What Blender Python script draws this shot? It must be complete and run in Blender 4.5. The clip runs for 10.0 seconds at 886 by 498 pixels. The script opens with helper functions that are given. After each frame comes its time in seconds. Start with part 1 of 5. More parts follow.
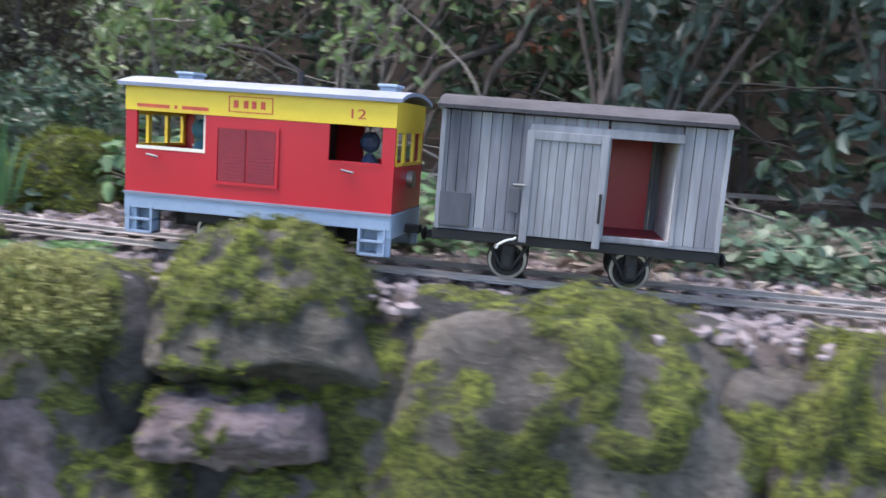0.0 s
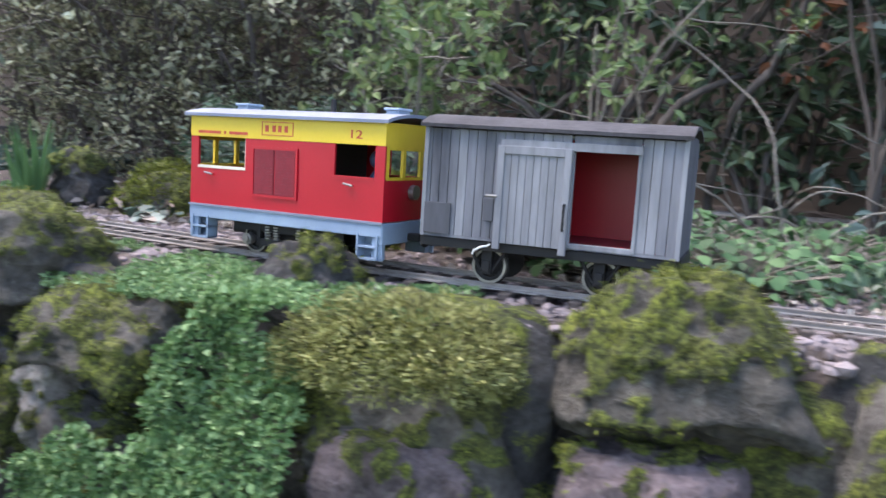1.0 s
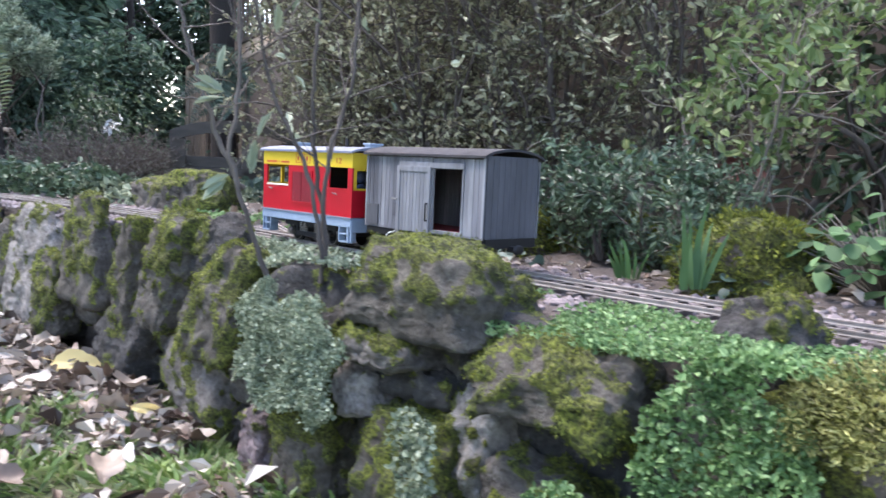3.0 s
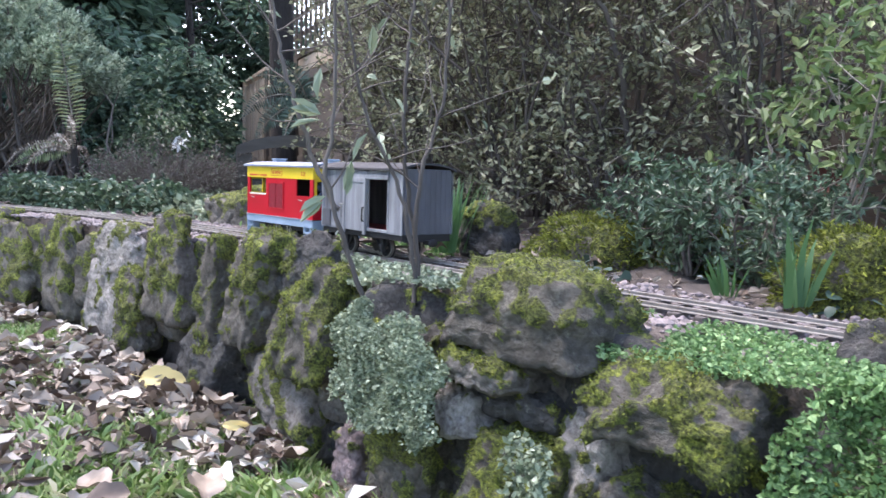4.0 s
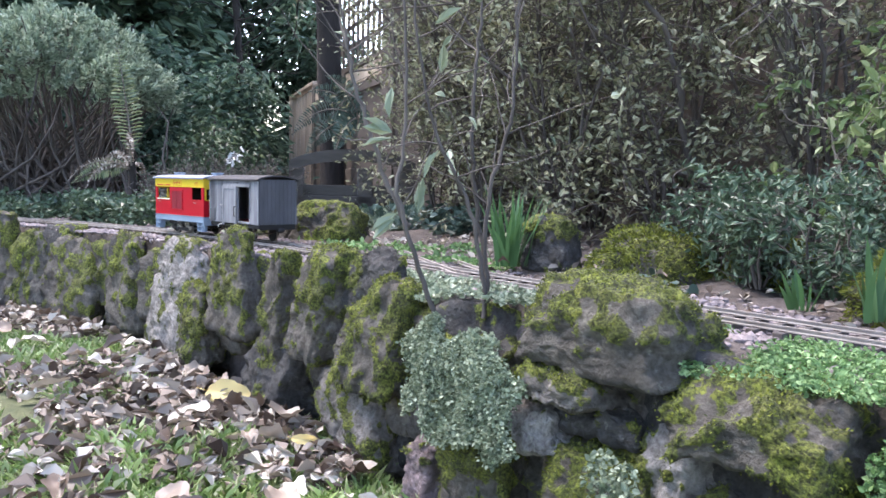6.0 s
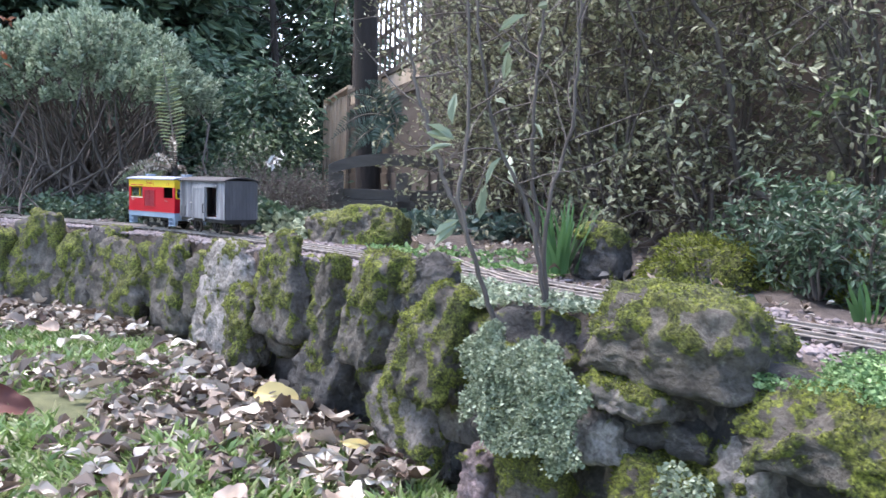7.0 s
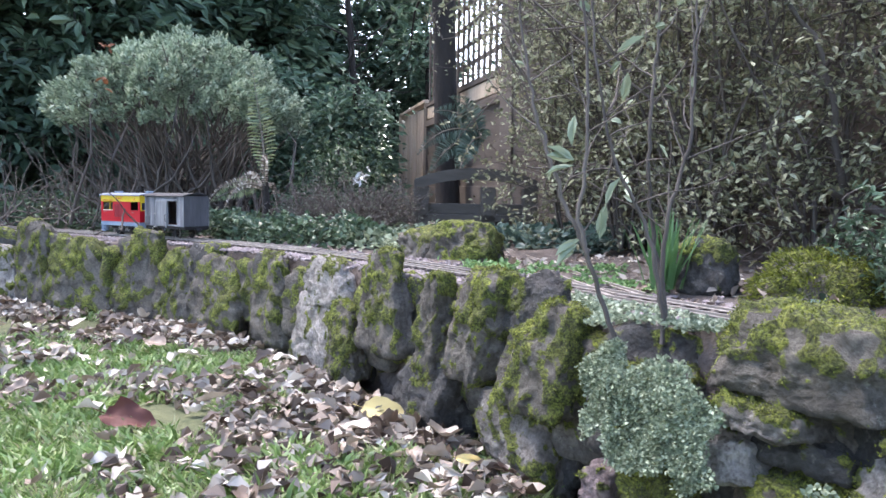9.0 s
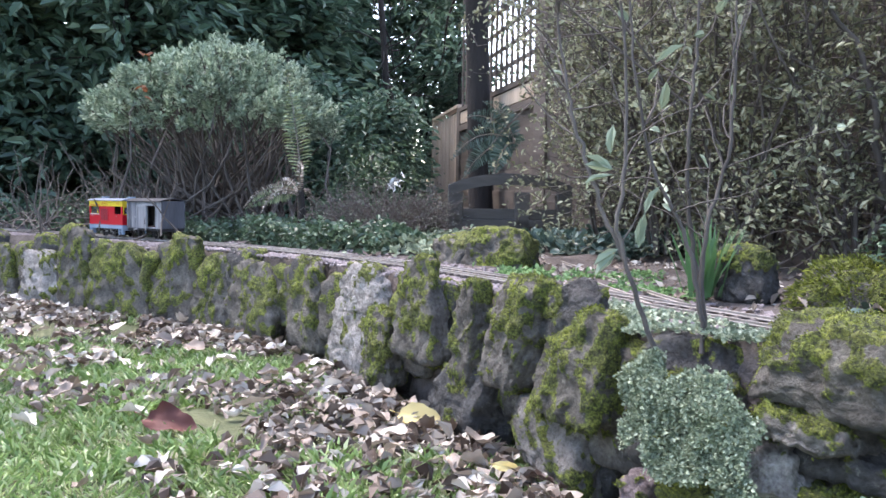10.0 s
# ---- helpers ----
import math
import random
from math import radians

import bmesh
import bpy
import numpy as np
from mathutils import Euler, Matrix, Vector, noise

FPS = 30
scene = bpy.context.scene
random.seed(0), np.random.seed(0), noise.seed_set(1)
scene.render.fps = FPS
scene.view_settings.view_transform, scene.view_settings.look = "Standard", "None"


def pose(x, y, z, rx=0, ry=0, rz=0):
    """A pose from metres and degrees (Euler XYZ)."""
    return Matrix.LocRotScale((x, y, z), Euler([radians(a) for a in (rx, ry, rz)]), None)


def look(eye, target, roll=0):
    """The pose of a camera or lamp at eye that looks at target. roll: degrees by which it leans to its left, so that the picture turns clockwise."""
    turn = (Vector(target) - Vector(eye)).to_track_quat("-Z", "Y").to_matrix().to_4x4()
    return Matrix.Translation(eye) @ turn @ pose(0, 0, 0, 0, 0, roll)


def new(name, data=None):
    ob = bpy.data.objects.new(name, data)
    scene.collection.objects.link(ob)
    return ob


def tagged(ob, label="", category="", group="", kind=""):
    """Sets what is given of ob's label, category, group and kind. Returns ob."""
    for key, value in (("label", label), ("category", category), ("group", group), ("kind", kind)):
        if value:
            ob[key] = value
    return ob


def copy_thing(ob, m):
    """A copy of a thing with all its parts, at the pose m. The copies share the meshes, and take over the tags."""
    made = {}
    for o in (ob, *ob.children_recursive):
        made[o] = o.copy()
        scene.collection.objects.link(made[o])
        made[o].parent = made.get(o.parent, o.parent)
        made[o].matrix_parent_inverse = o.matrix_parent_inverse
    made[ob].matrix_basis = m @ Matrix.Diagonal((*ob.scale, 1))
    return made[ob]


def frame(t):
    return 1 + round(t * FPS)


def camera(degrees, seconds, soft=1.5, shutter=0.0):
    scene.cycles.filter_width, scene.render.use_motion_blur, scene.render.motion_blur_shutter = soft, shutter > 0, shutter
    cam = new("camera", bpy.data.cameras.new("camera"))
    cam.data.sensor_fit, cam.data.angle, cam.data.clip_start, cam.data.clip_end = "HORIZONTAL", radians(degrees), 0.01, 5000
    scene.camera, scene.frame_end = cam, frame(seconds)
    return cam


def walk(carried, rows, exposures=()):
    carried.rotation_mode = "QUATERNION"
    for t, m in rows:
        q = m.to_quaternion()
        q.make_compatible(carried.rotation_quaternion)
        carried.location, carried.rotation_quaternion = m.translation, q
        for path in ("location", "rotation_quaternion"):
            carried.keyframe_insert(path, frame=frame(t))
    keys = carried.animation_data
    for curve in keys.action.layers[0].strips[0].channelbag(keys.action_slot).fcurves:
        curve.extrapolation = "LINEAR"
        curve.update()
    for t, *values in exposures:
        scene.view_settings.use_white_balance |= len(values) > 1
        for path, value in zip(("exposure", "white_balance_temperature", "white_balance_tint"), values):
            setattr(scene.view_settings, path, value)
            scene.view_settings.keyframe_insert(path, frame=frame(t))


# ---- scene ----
cam = camera(56.48, 10.0, shutter=0.5)

PATH = [
    (0, pose(0.0000, 0.0000, 0.0000, 81.816, -3.222, 15.181)),
    (0.5, pose(-0.1474, -0.0366, 0.0051, 82.580, -3.036, 18.651)),
    (1, pose(-0.2508, -0.0542, 0.0038, 83.096, -3.032, 22.934)),
    (1.5, pose(-0.3328, -0.0611, 0.0015, 83.669, -2.902, 26.874)),
    (2, pose(-0.4115, -0.0828, 0.0071, 84.224, -3.107, 29.903)),
    (2.5, pose(-0.4606, -0.1124, 0.0057, 84.175, -3.097, 33.040)),
    (3, pose(-0.5003, -0.1545, 0.0158, 84.145, -2.750, 35.681)),
    (4.5, pose(-0.5665, -0.1933, 0.0321, 84.777, -1.489, 39.864)),
    (5, pose(-0.5709, -0.2018, 0.0358, 84.999, -1.155, 40.642)),
    (6.5, pose(-0.5961, -0.2318, 0.0364, 85.217, -1.505, 42.407)),
    (7, pose(-0.6163, -0.2485, 0.0377, 85.392, -1.783, 43.535)),
    (7.5, pose(-0.6256, -0.2584, 0.0432, 85.503, -1.847, 44.648)),
    (8, pose(-0.6331, -0.2758, 0.0488, 85.625, -1.404, 45.831)),
    (8.5, pose(-0.6470, -0.3019, 0.0513, 85.783, -1.211, 46.925)),
    (9, pose(-0.6515, -0.3143, 0.0513, 85.983, -0.919, 48.163)),
    (9.5, pose(-0.6500, -0.3219, 0.0523, 86.127, -0.689, 49.230)),
    (10, pose(-0.6523, -0.3263, 0.0595, 86.179, -0.767, 50.348)),
]
walk(cam, PATH, exposures=[(0, 2.33, 6680, 18), (1, 2.32, 6680, 18), (2.5, 2.43, 6680, 18), (4.5, 2.56, 6680, 18), (10, 2.64, 6680, 18)])

# ---- world and light ----
world = bpy.data.worlds.new("world")
scene.world = world
world.use_nodes = True
_wn = world.node_tree.nodes
_sky = _wn.new("ShaderNodeTexSky")
_sky.sky_type = "NISHITA"
_sky.sun_disc = False
_sky.sun_elevation, _sky.sun_rotation = radians(60), radians(-60)
_sky.air_density, _sky.dust_density = 1.0, 1.9
world.node_tree.links.new(_sky.outputs[0], _wn["Background"].inputs[0])
_wn["Background"].inputs[1].default_value = 0.15

sun_data = bpy.data.lights.new("sun", "SUN")
sun_data.energy, sun_data.angle, sun_data.color = 1.2, radians(22), (1.0, 0.98, 0.95)
sun = new("sun", sun_data)
sun.matrix_world = look((-4.4, -1.2, 7.0), (-1.0, 0.8, 0.0))


# ---- materials ----
def ramp(nt, fac, stops):
    r = nt.nodes.new("ShaderNodeValToRGB")
    while len(r.color_ramp.elements) < len(stops):
        r.color_ramp.elements.new(0.5)
    for e, (p, c) in zip(r.color_ramp.elements, stops):
        e.position, e.color = p, (*c, 1)
    nt.links.new(fac, r.inputs[0])
    return r.outputs[0]


def noise_tex(nt, scale, detail=6, rough=0.6, space="Object", stretch=None):
    tc = nt.nodes.new("ShaderNodeTexCoord")
    src = tc.outputs[space]
    if stretch:
        mp = nt.nodes.new("ShaderNodeMapping")
        mp.inputs["Scale"].default_value = stretch
        nt.links.new(src, mp.inputs[0])
        src = mp.outputs[0]
    n = nt.nodes.new("ShaderNodeTexNoise")
    n.inputs["Scale"].default_value, n.inputs["Detail"].default_value, n.inputs["Roughness"].default_value = scale, detail, rough
    nt.links.new(src, n.inputs["Vector"])
    return n.outputs["Fac"]


def mixc(nt, fac, a, b, mode="MIX"):
    m = nt.nodes.new("ShaderNodeMix")
    m.data_type, m.blend_type = "RGBA", mode
    for sock, v in ((m.inputs[0], fac), (m.inputs[6], a), (m.inputs[7], b)):
        if hasattr(v, "is_linked"):
            nt.links.new(v, sock)
        elif isinstance(v, tuple):
            sock.default_value = (*v, 1)
        else:
            sock.default_value = v
    return m.outputs[2]


def base(name, rough=0.7, metal=0.0):
    m = bpy.data.materials.new(name)
    m.use_nodes = True
    nt = m.node_tree
    b = nt.nodes["Principled BSDF"]
    b.inputs["Roughness"].default_value, b.inputs["Metallic"].default_value = rough, metal
    return m, nt, b


def bump(nt, b, height, strength=0.4, dist=0.01):
    u = nt.nodes.new("ShaderNodeBump")
    u.inputs["Strength"].default_value, u.inputs["Distance"].default_value = strength, dist
    nt.links.new(height, u.inputs["Height"])
    nt.links.new(u.outputs[0], b.inputs["Normal"])


def grainy(name, c1, c2, scale=8.0, rough=0.7, metal=0.0, fine=60.0, bumpy=0.3, dist=0.002, stretch=None, speck=0.35):
    """Two-scale noise between two colours, with a fine relief."""
    m, nt, b = base(name, rough, metal)
    big = noise_tex(nt, scale, stretch=stretch)
    small = noise_tex(nt, fine, stretch=stretch)
    c = ramp(nt, big, [(0.3, c1), (0.7, c2)])
    dark = mixc(nt, speck, c, ramp(nt, small, [(0.3, (0.25, 0.25, 0.25)), (0.65, (1, 1, 1))]), "MULTIPLY")
    nt.links.new(dark, b.inputs["Base Color"])
    if bumpy:
        bump(nt, b, small, bumpy, dist)
    return m


def leafy(name, stops, rough=0.5, through_light=0.25, whole=False):
    """Leaf colours that differ from leaf to leaf, with some light passing through."""
    m, nt, b = base(name, rough)
    if whole:
        pick = nt.nodes.new("ShaderNodeObjectInfo").outputs["Random"]
    else:
        pick = nt.nodes.new("ShaderNodeNewGeometry").outputs["Random Per Island"]
    c = ramp(nt, pick, stops)
    big = noise_tex(nt, 40.0 if whole else 4.0, 3)
    c = mixc(nt, 0.5, c, ramp(nt, big, [(0.3, (0.45, 0.45, 0.45)), (0.7, (1, 1, 1))]), "MULTIPLY")
    nt.links.new(c, b.inputs["Base Color"])
    t = nt.nodes.new("ShaderNodeBsdfTranslucent")
    nt.links.new(c, t.inputs[0])
    mx = nt.nodes.new("ShaderNodeMixShader")
    mx.inputs[0].default_value = through_light
    nt.links.new(b.outputs[0], mx.inputs[1])
    nt.links.new(t.outputs[0], mx.inputs[2])
    nt.links.new(mx.outputs[0], nt.nodes["Material Output"].inputs[0])
    return m


def mossy_rock(name, stone1, stone2):
    """Stone whose moss lies where the mesh's moss layer says."""
    m, nt, b = base(name, 0.9)
    big, mid, small = noise_tex(nt, 9.0), noise_tex(nt, 32.0), noise_tex(nt, 130.0, 8, 0.7)
    stone = ramp(nt, big, [(0.3, stone1), (0.7, stone2)])
    stone = mixc(nt, 0.5, stone, ramp(nt, mid, [(0.34, (0.25, 0.23, 0.20)), (0.6, (1, 1, 1))]), "MULTIPLY")
    stone = mixc(nt, 0.55, stone, ramp(nt, small, [(0.36, (0.25, 0.23, 0.22)), (0.58, (1.0, 1.0, 1.0))]), "MULTIPLY")
    lichen = ramp(nt, noise_tex(nt, 60.0, 5, 0.75), [(0.60, (0, 0, 0)), (0.70, (0.7, 0.7, 0.7))])
    stone = mixc(nt, lichen, stone, (0.21, 0.21, 0.175))
    moss = ramp(nt, mid, [(0.28, (0.035, 0.042, 0.010)), (0.45, (0.13, 0.16, 0.02)), (0.68, (0.30, 0.345, 0.045))])
    moss = mixc(nt, ramp(nt, noise_tex(nt, 16.0, 4), [(0.45, (0, 0, 0)), (0.66, (0.55, 0.55, 0.55))]), moss, (0.085, 0.075, 0.032))
    nap = noise_tex(nt, 260.0, 4, 0.7)
    moss = mixc(nt, 0.9, moss, ramp(nt, small, [(0.36, (0.12, 0.12, 0.12)), (0.6, (1, 1, 1))]), "MULTIPLY")
    moss = mixc(nt, 0.8, moss, ramp(nt, nap, [(0.36, (0.2, 0.2, 0.2)), (0.6, (1.0, 1.0, 1.0))]), "MULTIPLY")
    at = nt.nodes.new("ShaderNodeAttribute")
    at.attribute_name = "moss"
    edge = nt.nodes.new("ShaderNodeMath")
    edge.operation = "ADD"
    nt.links.new(at.outputs["Fac"], edge.inputs[0])
    sub = nt.nodes.new("ShaderNodeMath")
    sub.operation, sub.inputs[1].default_value = "MULTIPLY_ADD", 0.9
    sub.inputs[2].default_value = -0.45
    nt.links.new(small, sub.inputs[0])
    nt.links.new(sub.outputs[0], edge.inputs[1])
    mask = ramp(nt, edge.outputs[0], [(0.42, (0, 0, 0)), (0.58, (1, 1, 1))])
    nt.links.new(mixc(nt, mask, stone, moss), b.inputs["Base Color"])
    bump(nt, b, mixc(nt, 0.6, mid, small), 1.0, 0.018)
    return m


STONE = {
    "m": mossy_rock("grey_sandstone", (0.066, 0.059, 0.050), (0.215, 0.195, 0.168)),
    "M": mossy_rock("mossy_sandstone", (0.050, 0.045, 0.038), (0.175, 0.158, 0.132)),
    "p": mossy_rock("pink_sandstone", (0.115, 0.090, 0.092), (0.33, 0.255, 0.262)),
    "g": mossy_rock("grey_stone", (0.10, 0.090, 0.081), (0.29, 0.265, 0.24)),
    "w": mossy_rock("pale_stone", (0.21, 0.195, 0.18), (0.48, 0.445, 0.415)),
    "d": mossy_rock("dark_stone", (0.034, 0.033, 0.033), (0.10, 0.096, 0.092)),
}
M_SOIL = grainy("soil", (0.045, 0.036, 0.031), (0.12, 0.098, 0.088), 14, 0.95, 0, 90, 0.9, 0.01)
M_LAWN = grainy("lawn_soil", (0.045, 0.06, 0.022), (0.10, 0.11, 0.05), 9, 0.95, 0, 70, 0.8, 0.01)
M_BALLAST = grainy("ballast", (0.12, 0.10, 0.10), (0.31, 0.265, 0.265), 25, 0.9, 0, 160, 0.5)
M_RAIL = grainy("weathered_rail", (0.20, 0.175, 0.155), (0.38, 0.345, 0.31), 12, 0.6, 0.15, 120, 0.2, 0.0005)
M_SLEEPER = grainy("sleeper", (0.05, 0.042, 0.037), (0.14, 0.12, 0.11), 30, 0.9, 0, 200, 0.5)
M_BARK = grainy("bark", (0.045, 0.037, 0.032), (0.14, 0.12, 0.105), 16, 0.9, 0, 90, 0.8, 0.003, (1, 1, 0.3))
M_PALE_BARK = grainy("pale_bark", (0.12, 0.105, 0.085), (0.26, 0.235, 0.20), 30, 0.85, 0, 140, 0.5)
M_DARK_BARK = grainy("pine_bark", (0.012, 0.0095, 0.0085), (0.036, 0.029, 0.025), 9, 0.95, 0, 40, 1.0, 0.01, (1, 1, 0.25))
M_FENCE = grainy("brown_fence_board", (0.062, 0.048, 0.038), (0.15, 0.12, 0.098), 6, 0.85, 0, 40, 0.5, 0.002, (0.15, 1, 1))
# fence board with sunlight put into its base colour
M_FENCE_SUNLIT = grainy("sunlit_fence_board", (0.38, 0.29, 0.21), (0.60, 0.48, 0.36), 6, 0.8, 0, 40, 0.5, 0.002, (1, 1, 0.12))
M_BENCH = grainy("weathered_bench", (0.05, 0.044, 0.04), (0.13, 0.115, 0.10), 8, 0.85, 0, 50, 0.5, 0.002, (1, 0.2, 1))
L_OLIVE = leafy("olive_leaf", [(0.0, (0.08, 0.085, 0.05)), (0.45, (0.19, 0.20, 0.115)), (0.75, (0.42, 0.44, 0.29)), (1.0, (0.24, 0.22, 0.13))])
L_DARK = leafy("dark_glossy_leaf", [(0.0, (0.025, 0.05, 0.028)), (0.6, (0.07, 0.125, 0.065)), (1.0, (0.16, 0.22, 0.12))], 0.42)
L_BLUE = leafy("bluish_leaf", [(0.0, (0.03, 0.06, 0.045)), (0.6, (0.085, 0.14, 0.115)), (1.0, (0.17, 0.235, 0.20))], 0.4)
L_LIGHT = leafy("light_green_leaf", [(0.0, (0.09, 0.15, 0.05)), (0.6, (0.18, 0.27, 0.10)), (1.0, (0.30, 0.36, 0.17))], 0.45, 0.35)
L_LUSH = leafy("lush_leaf", [(0.0, (0.028, 0.075, 0.028)), (0.6, (0.07, 0.165, 0.06)), (1.0, (0.15, 0.27, 0.11))], 0.7, 0.3)
L_COVER = leafy("ground_cover_leaf", [(0.0, (0.07, 0.145, 0.05)), (0.6, (0.17, 0.31, 0.115)), (1.0, (0.33, 0.48, 0.22))], 0.65, 0.3)
L_PALE = leafy("silvery_leaf", [(0.0, (0.11, 0.15, 0.095)), (0.6, (0.25, 0.31, 0.21)), (1.0, (0.48, 0.54, 0.40))], 0.65)
L_HEBE = leafy("grey_green_leaf", [(0.0, (0.12, 0.17, 0.115)), (0.6, (0.30, 0.39, 0.275)), (1.0, (0.50, 0.57, 0.44))], 0.5)
L_CONIFER = leafy("conifer_spray", [(0.0, (0.035, 0.07, 0.045)), (0.7, (0.09, 0.16, 0.10)), (1.0, (0.19, 0.27, 0.17))], 0.5, 0.3)
L_HEATHER = leafy("heather_sprig", [(0.0, (0.075, 0.06, 0.055)), (0.6, (0.15, 0.13, 0.12)), (1.0, (0.21, 0.22, 0.17))], 0.8, 0.1)
L_MOSS = leafy("moss_tuft", [(0.0, (0.04, 0.052, 0.008)), (0.6, (0.12, 0.145, 0.018)), (1.0, (0.27, 0.30, 0.045))], 0.9, 0.2)
L_OCHRE = leafy("yellow_moss_strand", [(0.0, (0.06, 0.06, 0.02)), (0.6, (0.30, 0.31, 0.095)), (1.0, (0.52, 0.52, 0.22))], 0.8, 0.2)
L_GRASS = leafy("grass_blade", [(0.0, (0.13, 0.22, 0.06)), (0.5, (0.32, 0.46, 0.16)), (0.85, (0.54, 0.64, 0.33)), (1.0, (0.62, 0.58, 0.42))], 0.35, 0.4)
L_DEAD = leafy("dead_leaf", [(0.0, (0.06, 0.036, 0.028)), (0.2, (0.17, 0.125, 0.095)), (0.5, (0.31, 0.25, 0.20)), (0.8, (0.43, 0.38, 0.32)), (1.0, (0.62, 0.585, 0.525))], 0.5, 0.12, True)
L_LITTER = leafy("leaf_litter", [(0.0, (0.045, 0.028, 0.02)), (0.3, (0.18, 0.135, 0.105)), (0.7, (0.36, 0.305, 0.25)), (1.0, (0.62, 0.58, 0.51))], 0.55, 0.12)
L_YELLOW = leafy("yellow_leaf", [(0.0, (0.78, 0.60, 0.20)), (1.0, (0.88, 0.72, 0.32))], 0.6, 0.3)
L_ORANGE = leafy("orange_leaf", [(0.0, (0.30, 0.10, 0.03)), (1.0, (0.50, 0.28, 0.05))], 0.6, 0.3)
L_RUST = leafy("rusty_leaf", [(0.0, (0.14, 0.05, 0.025)), (1.0, (0.26, 0.11, 0.05))], 0.7, 0.2)
L_RED = leafy("red_brown_leaf", [(0.0, (0.05, 0.013, 0.010)), (1.0, (0.10, 0.026, 0.019))], 0.75, 0.1)
L_IVY = leafy("ivy_leaf", [(0.0, (0.03, 0.055, 0.03)), (0.6, (0.075, 0.13, 0.075)), (1.0, (0.16, 0.23, 0.14))], 0.4, 0.15)
L_FERN = leafy("fern_leaflet", [(0.0, (0.14, 0.20, 0.10)), (1.0, (0.33, 0.37, 0.20))], 0.6, 0.3)


# ---- mesh helpers ----
rng = np.random.default_rng(7)


def mesh_of(name, verts, faces, material, smooth=False):
    me = bpy.data.meshes.new(name)
    me.from_pydata([tuple(v) for v in verts] if not isinstance(verts, np.ndarray) else verts.tolist(), [], faces if not isinstance(faces, np.ndarray) else faces.tolist())
    me.materials.append(material)
    if smooth:
        me.polygons.foreach_set("use_smooth", [True] * len(me.polygons))
    me.update()
    return me


def put(name, me, parent=None, label="", **tags):
    ob = new(name, me)
    if parent:
        ob.parent = parent
    return tagged(ob, label=label, **tags)


def part(name, bm, material, parent, label="", smooth=False):
    """Link a bmesh as one mesh object under a thing or a part."""
    me = bpy.data.meshes.new(name)
    bm.normal_update()
    bm.to_mesh(me)
    bm.free()
    me.materials.append(material)
    if smooth:
        me.polygons.foreach_set("use_smooth", [True] * len(me.polygons))
    ob = new(name, me)
    ob.parent = parent
    return tagged(ob, label=label)


def add_box(bm, x0, x1, y0, y1, z0, z1, bevel=0.0):
    r = bmesh.ops.create_cube(bm, size=1.0, matrix=Matrix.LocRotScale(((x0 + x1) / 2, (y0 + y1) / 2, (z0 + z1) / 2), None, (abs(x1 - x0), abs(y1 - y0), abs(z1 - z0))))
    if bevel:
        es = list({e for v in r["verts"] for e in v.link_edges})
        bmesh.ops.bevel(bm, geom=es, offset=bevel, segments=2, affect="EDGES", profile=0.5)


def box(x0, x1, y0, y1, z0, z1, bevel=0.0):
    bm = bmesh.new()
    add_box(bm, x0, x1, y0, y1, z0, z1, bevel)
    return bm


def add_cyl(bm, a, b, r, seg=12, r2=None):
    a, b = Vector(a), Vector(b)
    d = b - a
    m = Matrix.Translation((a + b) / 2) @ d.to_track_quat("Z", "Y").to_matrix().to_4x4()
    bmesh.ops.create_cone(bm, cap_ends=True, segments=seg, radius1=r, radius2=r if r2 is None else r2, depth=d.length, matrix=m)


def cyl(a, b, r, seg=12, r2=None):
    bm = bmesh.new()
    add_cyl(bm, a, b, r, seg, r2)
    return bm


def hashed(i):
    s = np.sin(i[..., 0] * 127.1 + i[..., 1] * 311.7 + i[..., 2] * 74.7) * 43758.5453
    return s - np.floor(s)


def vnoise(p):
    """Smooth value noise of points, 0 to 1."""
    i = np.floor(p)
    f = p - i
    f = f * f * (3 - 2 * f)
    out = 0
    for dx in (0, 1):
        for dy in (0, 1):
            for dz in (0, 1):
                w = (f[..., 0] if dx else 1 - f[..., 0]) * (f[..., 1] if dy else 1 - f[..., 1]) * (f[..., 2] if dz else 1 - f[..., 2])
                out = out + w * hashed(i + np.array([dx, dy, dz]))
    return out


def fbm(p, octaves=4):
    a, out = 0.5, 0
    for k in range(octaves):
        out = out + a * vnoise(p * 2.0**k + 17.3 * k)
        a *= 0.5
    return out / (1 - 0.5**octaves)


def unit(v):
    return v / np.maximum(np.linalg.norm(v, axis=-1, keepdims=True), 1e-9)


def leaf_mesh(name, c, d, length, width, material, fold=0.12, droop=0.15):
    """Many leaves in one mesh: at c, pointing along d, six corners each."""
    n = len(c)
    length, width = np.broadcast_to(length, n)[:, None], np.broadcast_to(width, n)[:, None]
    d = unit(d)
    s = unit(np.cross(d, rng.normal(size=(n, 3))))
    u = np.cross(s, d)
    u = np.where(u[:, 2:3] < 0, -u, u)
    v = np.stack([c, c + d * length * 0.3 + s * width * 0.45 + u * width * fold, c + d * length * 0.68 + s * width * 0.38 + u * width * fold,
                  c + d * length - u * length * droop, c + d * length * 0.68 - s * width * 0.38 + u * width * fold,
                  c + d * length * 0.3 - s * width * 0.45 + u * width * fold], 1).reshape(-1, 3)
    k = np.arange(n)[:, None] * 6
    f = np.concatenate([k + [0, 1, 2, 3], k + [0, 3, 4, 5]], 1).reshape(-1, 4)
    return quick_mesh(name, v, f, material)


